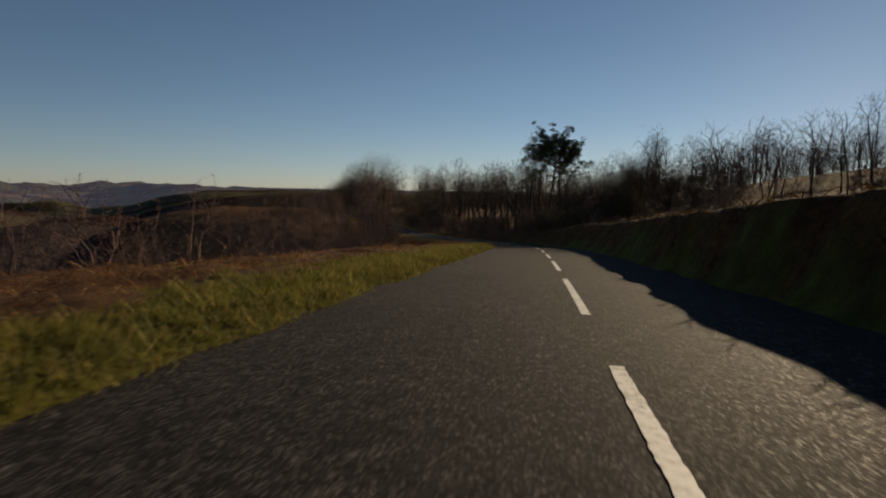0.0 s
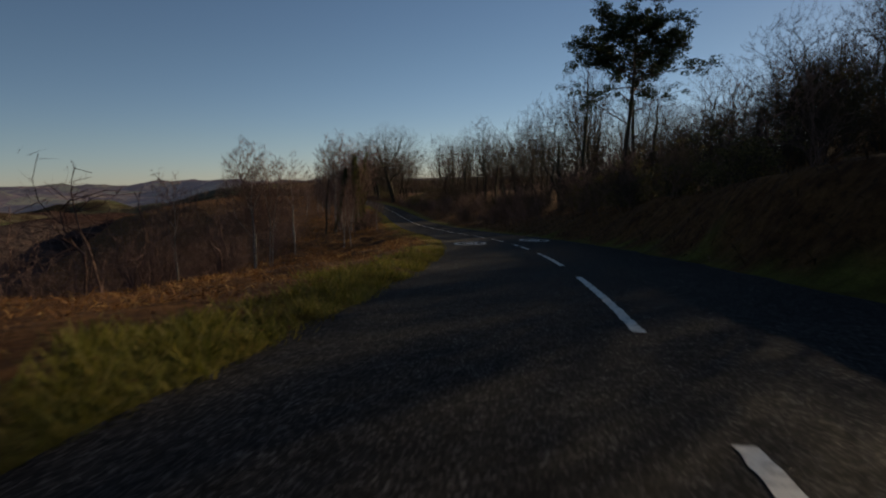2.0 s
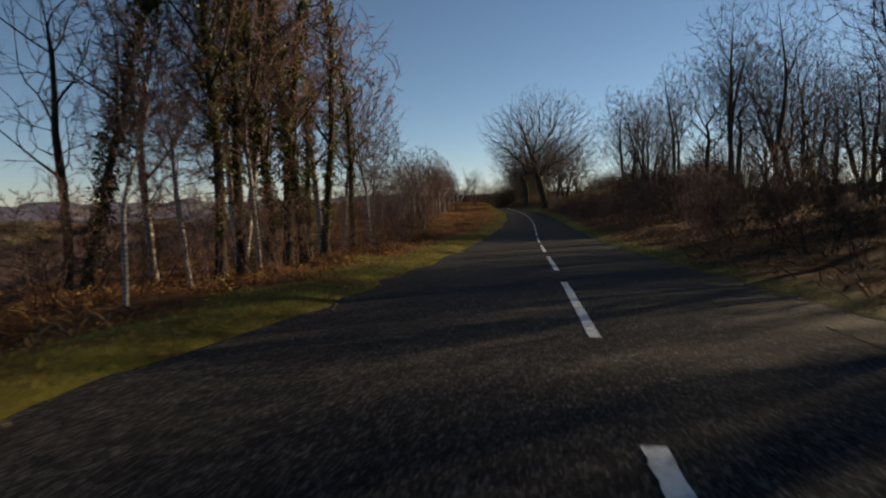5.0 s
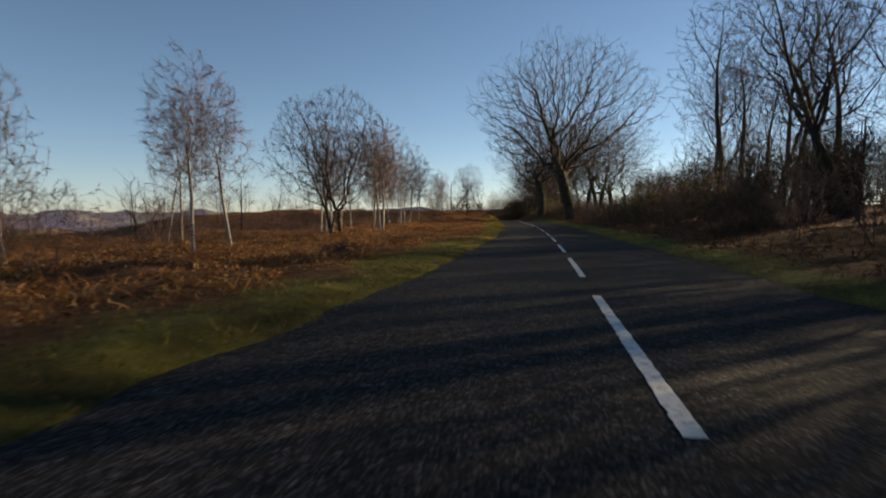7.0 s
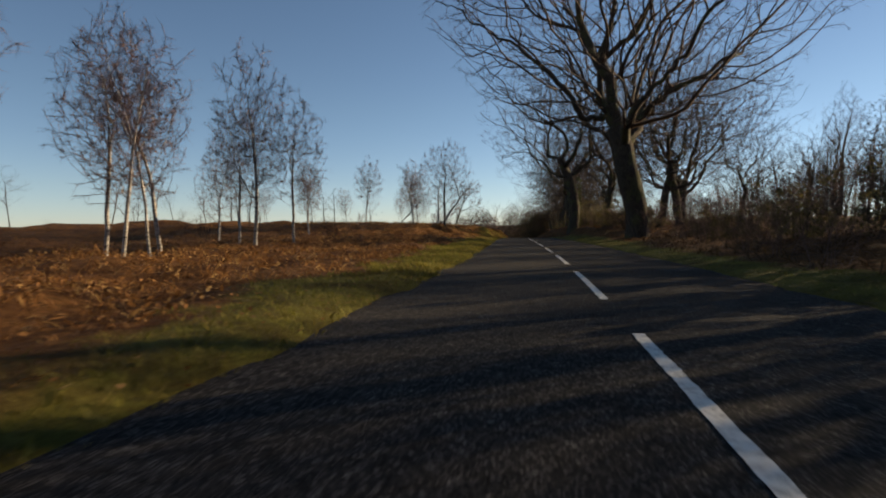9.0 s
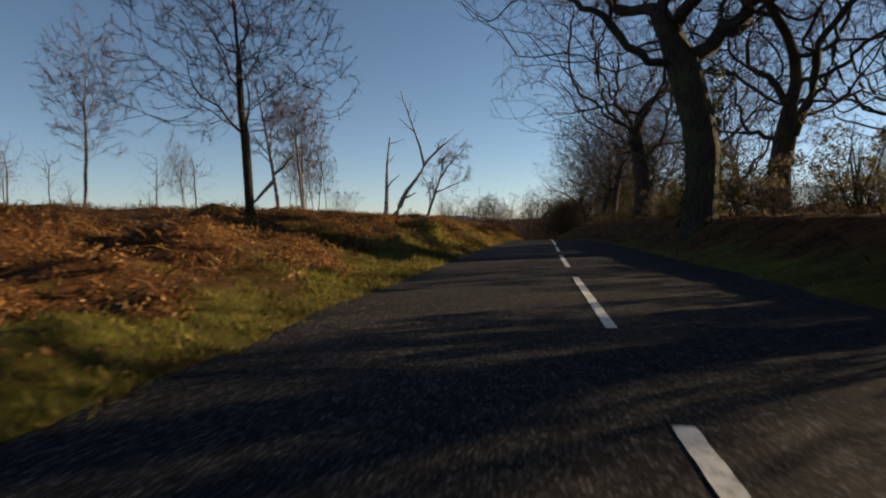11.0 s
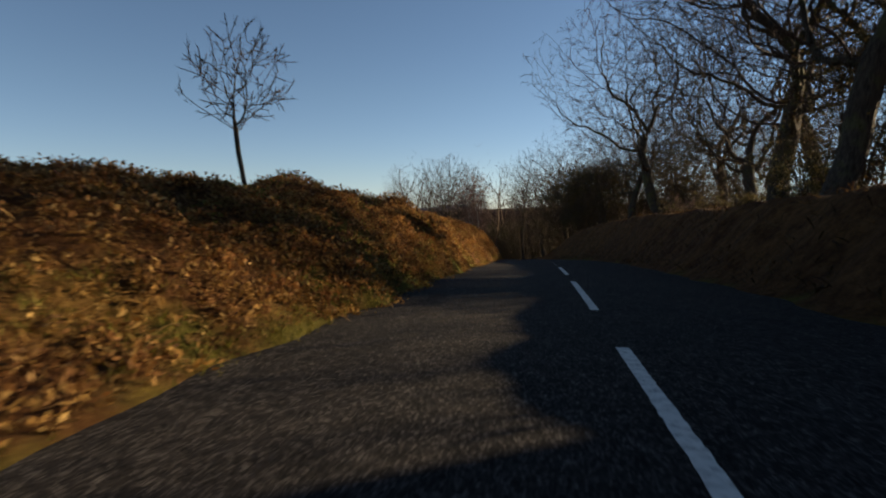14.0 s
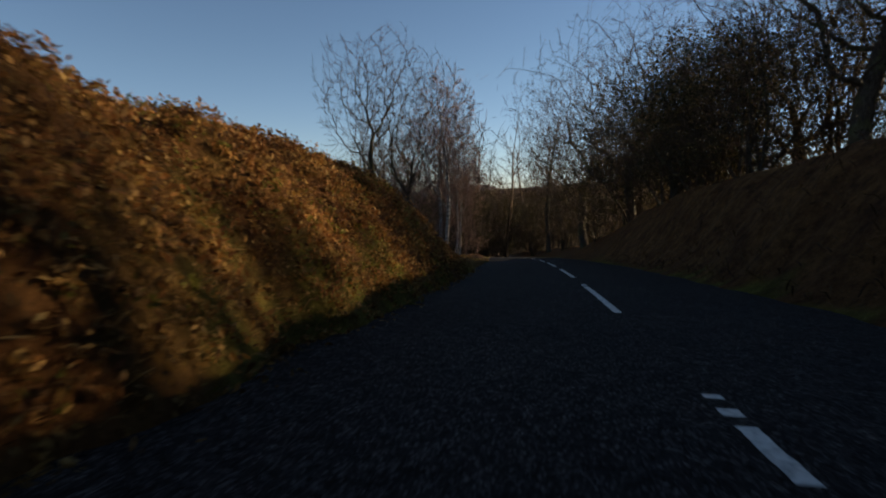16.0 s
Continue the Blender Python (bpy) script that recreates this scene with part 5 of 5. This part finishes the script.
heaps(6000, 22, 283, 333, 0.1, 4.4, 0.17, 0.036, RUST, lambda s, d, x, y, u: u < 0.65 + 0.5 * waves(x, y, 1.6, 53), "heaped rust-brown bracken and leaves on the cutting", 121)
heaps(5200, 14, 283, 333, 0.0, 3.4, 0.12, 0.036, STRAW, lambda s, d, x, y, u: u < 0.5 + 0.5 * waves(x, y, 1.2, 56), "pale dry leaves and grass on the cutting", 131)
heaps(8000, 22, 222, 286, 0.15, 9.0, 0.17, 0.034, BRACKEN, lambda s, d, x, y, u: (u > 0.8 * turf_at(s, d, x, y)) & (u < 0.55 + 0.6 * waves(x, y, 2.2, 54)), "heaped dead bracken and leaves on the verge bank", 123)
heaps(3800, 18, 238, 286, 0.0, 3.4, 0.14, 0.034, STRAW, lambda s, d, x, y, u: u < 0.55 + 0.5 * waves(x, y, 1.4, 58), "dry brown leaves heaped along the foot of the bank", 133)
heaps(4200, 18, 284, 333, -0.35, 1.5, 0.11, 0.03, STRAW, lambda s, d, x, y, u: u < 0.75, "dry leaves and straw at the foot of the cutting", 137)
heaps(5200, 18, 284, 333, -0.35, 3.4, 0.11, 0.03, GRASS, lambda s, d, x, y, u: u < 0.15 + 0.75 * waves(x, y, 2.4, 59), "mossy green patches over the cutting", 139)
heaps(9000, 16, 60, 225, 0.9, 14.0, 0.2, 0.042, BRACKEN, lambda s, d, x, y, u: (u > turf_at(s, d, x, y) + 0.1) & (u < 0.55 + 0.6 * waves(x, y, 4.0, 55)), "low heaps of dead bracken on the heath", 125)
s, d = clumped(2600, 14, 60, 286, 1.2, 14.0, 0.14, lambda s, d, x, y, u: (u > turf_at(s, d, x, y) + 0.1) & (u < 0.5 + 0.6 * waves(x, y, 4.0, 57)), 129)
fronds(len(s), s, d, np.full(len(s), 0.4), BRACKEN, "bracken_tufts", "knee-high tufts of dead bracken on the heath", "bracken", 0.07, 1.2, 0.95, 0.0, 126)
s, d = clumped(9000, 14, 190, 286, -0.1, 4.0, 0.06, lambda s, d, x, y, u: u < turf_at(s, d, x, y), 127)
fronds(len(s), s, d, np.full(len(s), 0.1), GRASS, "grass_tufts", "rough tufts of yellow-green grass on the verge", "grass", 0.16, 1.3, 0.4, 0.0, 128, False)
s, d = clumped(5200, 16, -3, 60, 0.0, 4.4, 0.07, lambda s, d, x, y, u: u < turf_at(s, d, x, y), 135)
fronds(len(s), s, d, 0.13 + 0.1 * rng.uniform(0, 1, len(s)) ** 2, GRASS, "grass_tufts", "rough sunlit tussocks of yellow grass on the verge", "grass", 0.1, 1.4, 0.5, 0.0, 136, False)
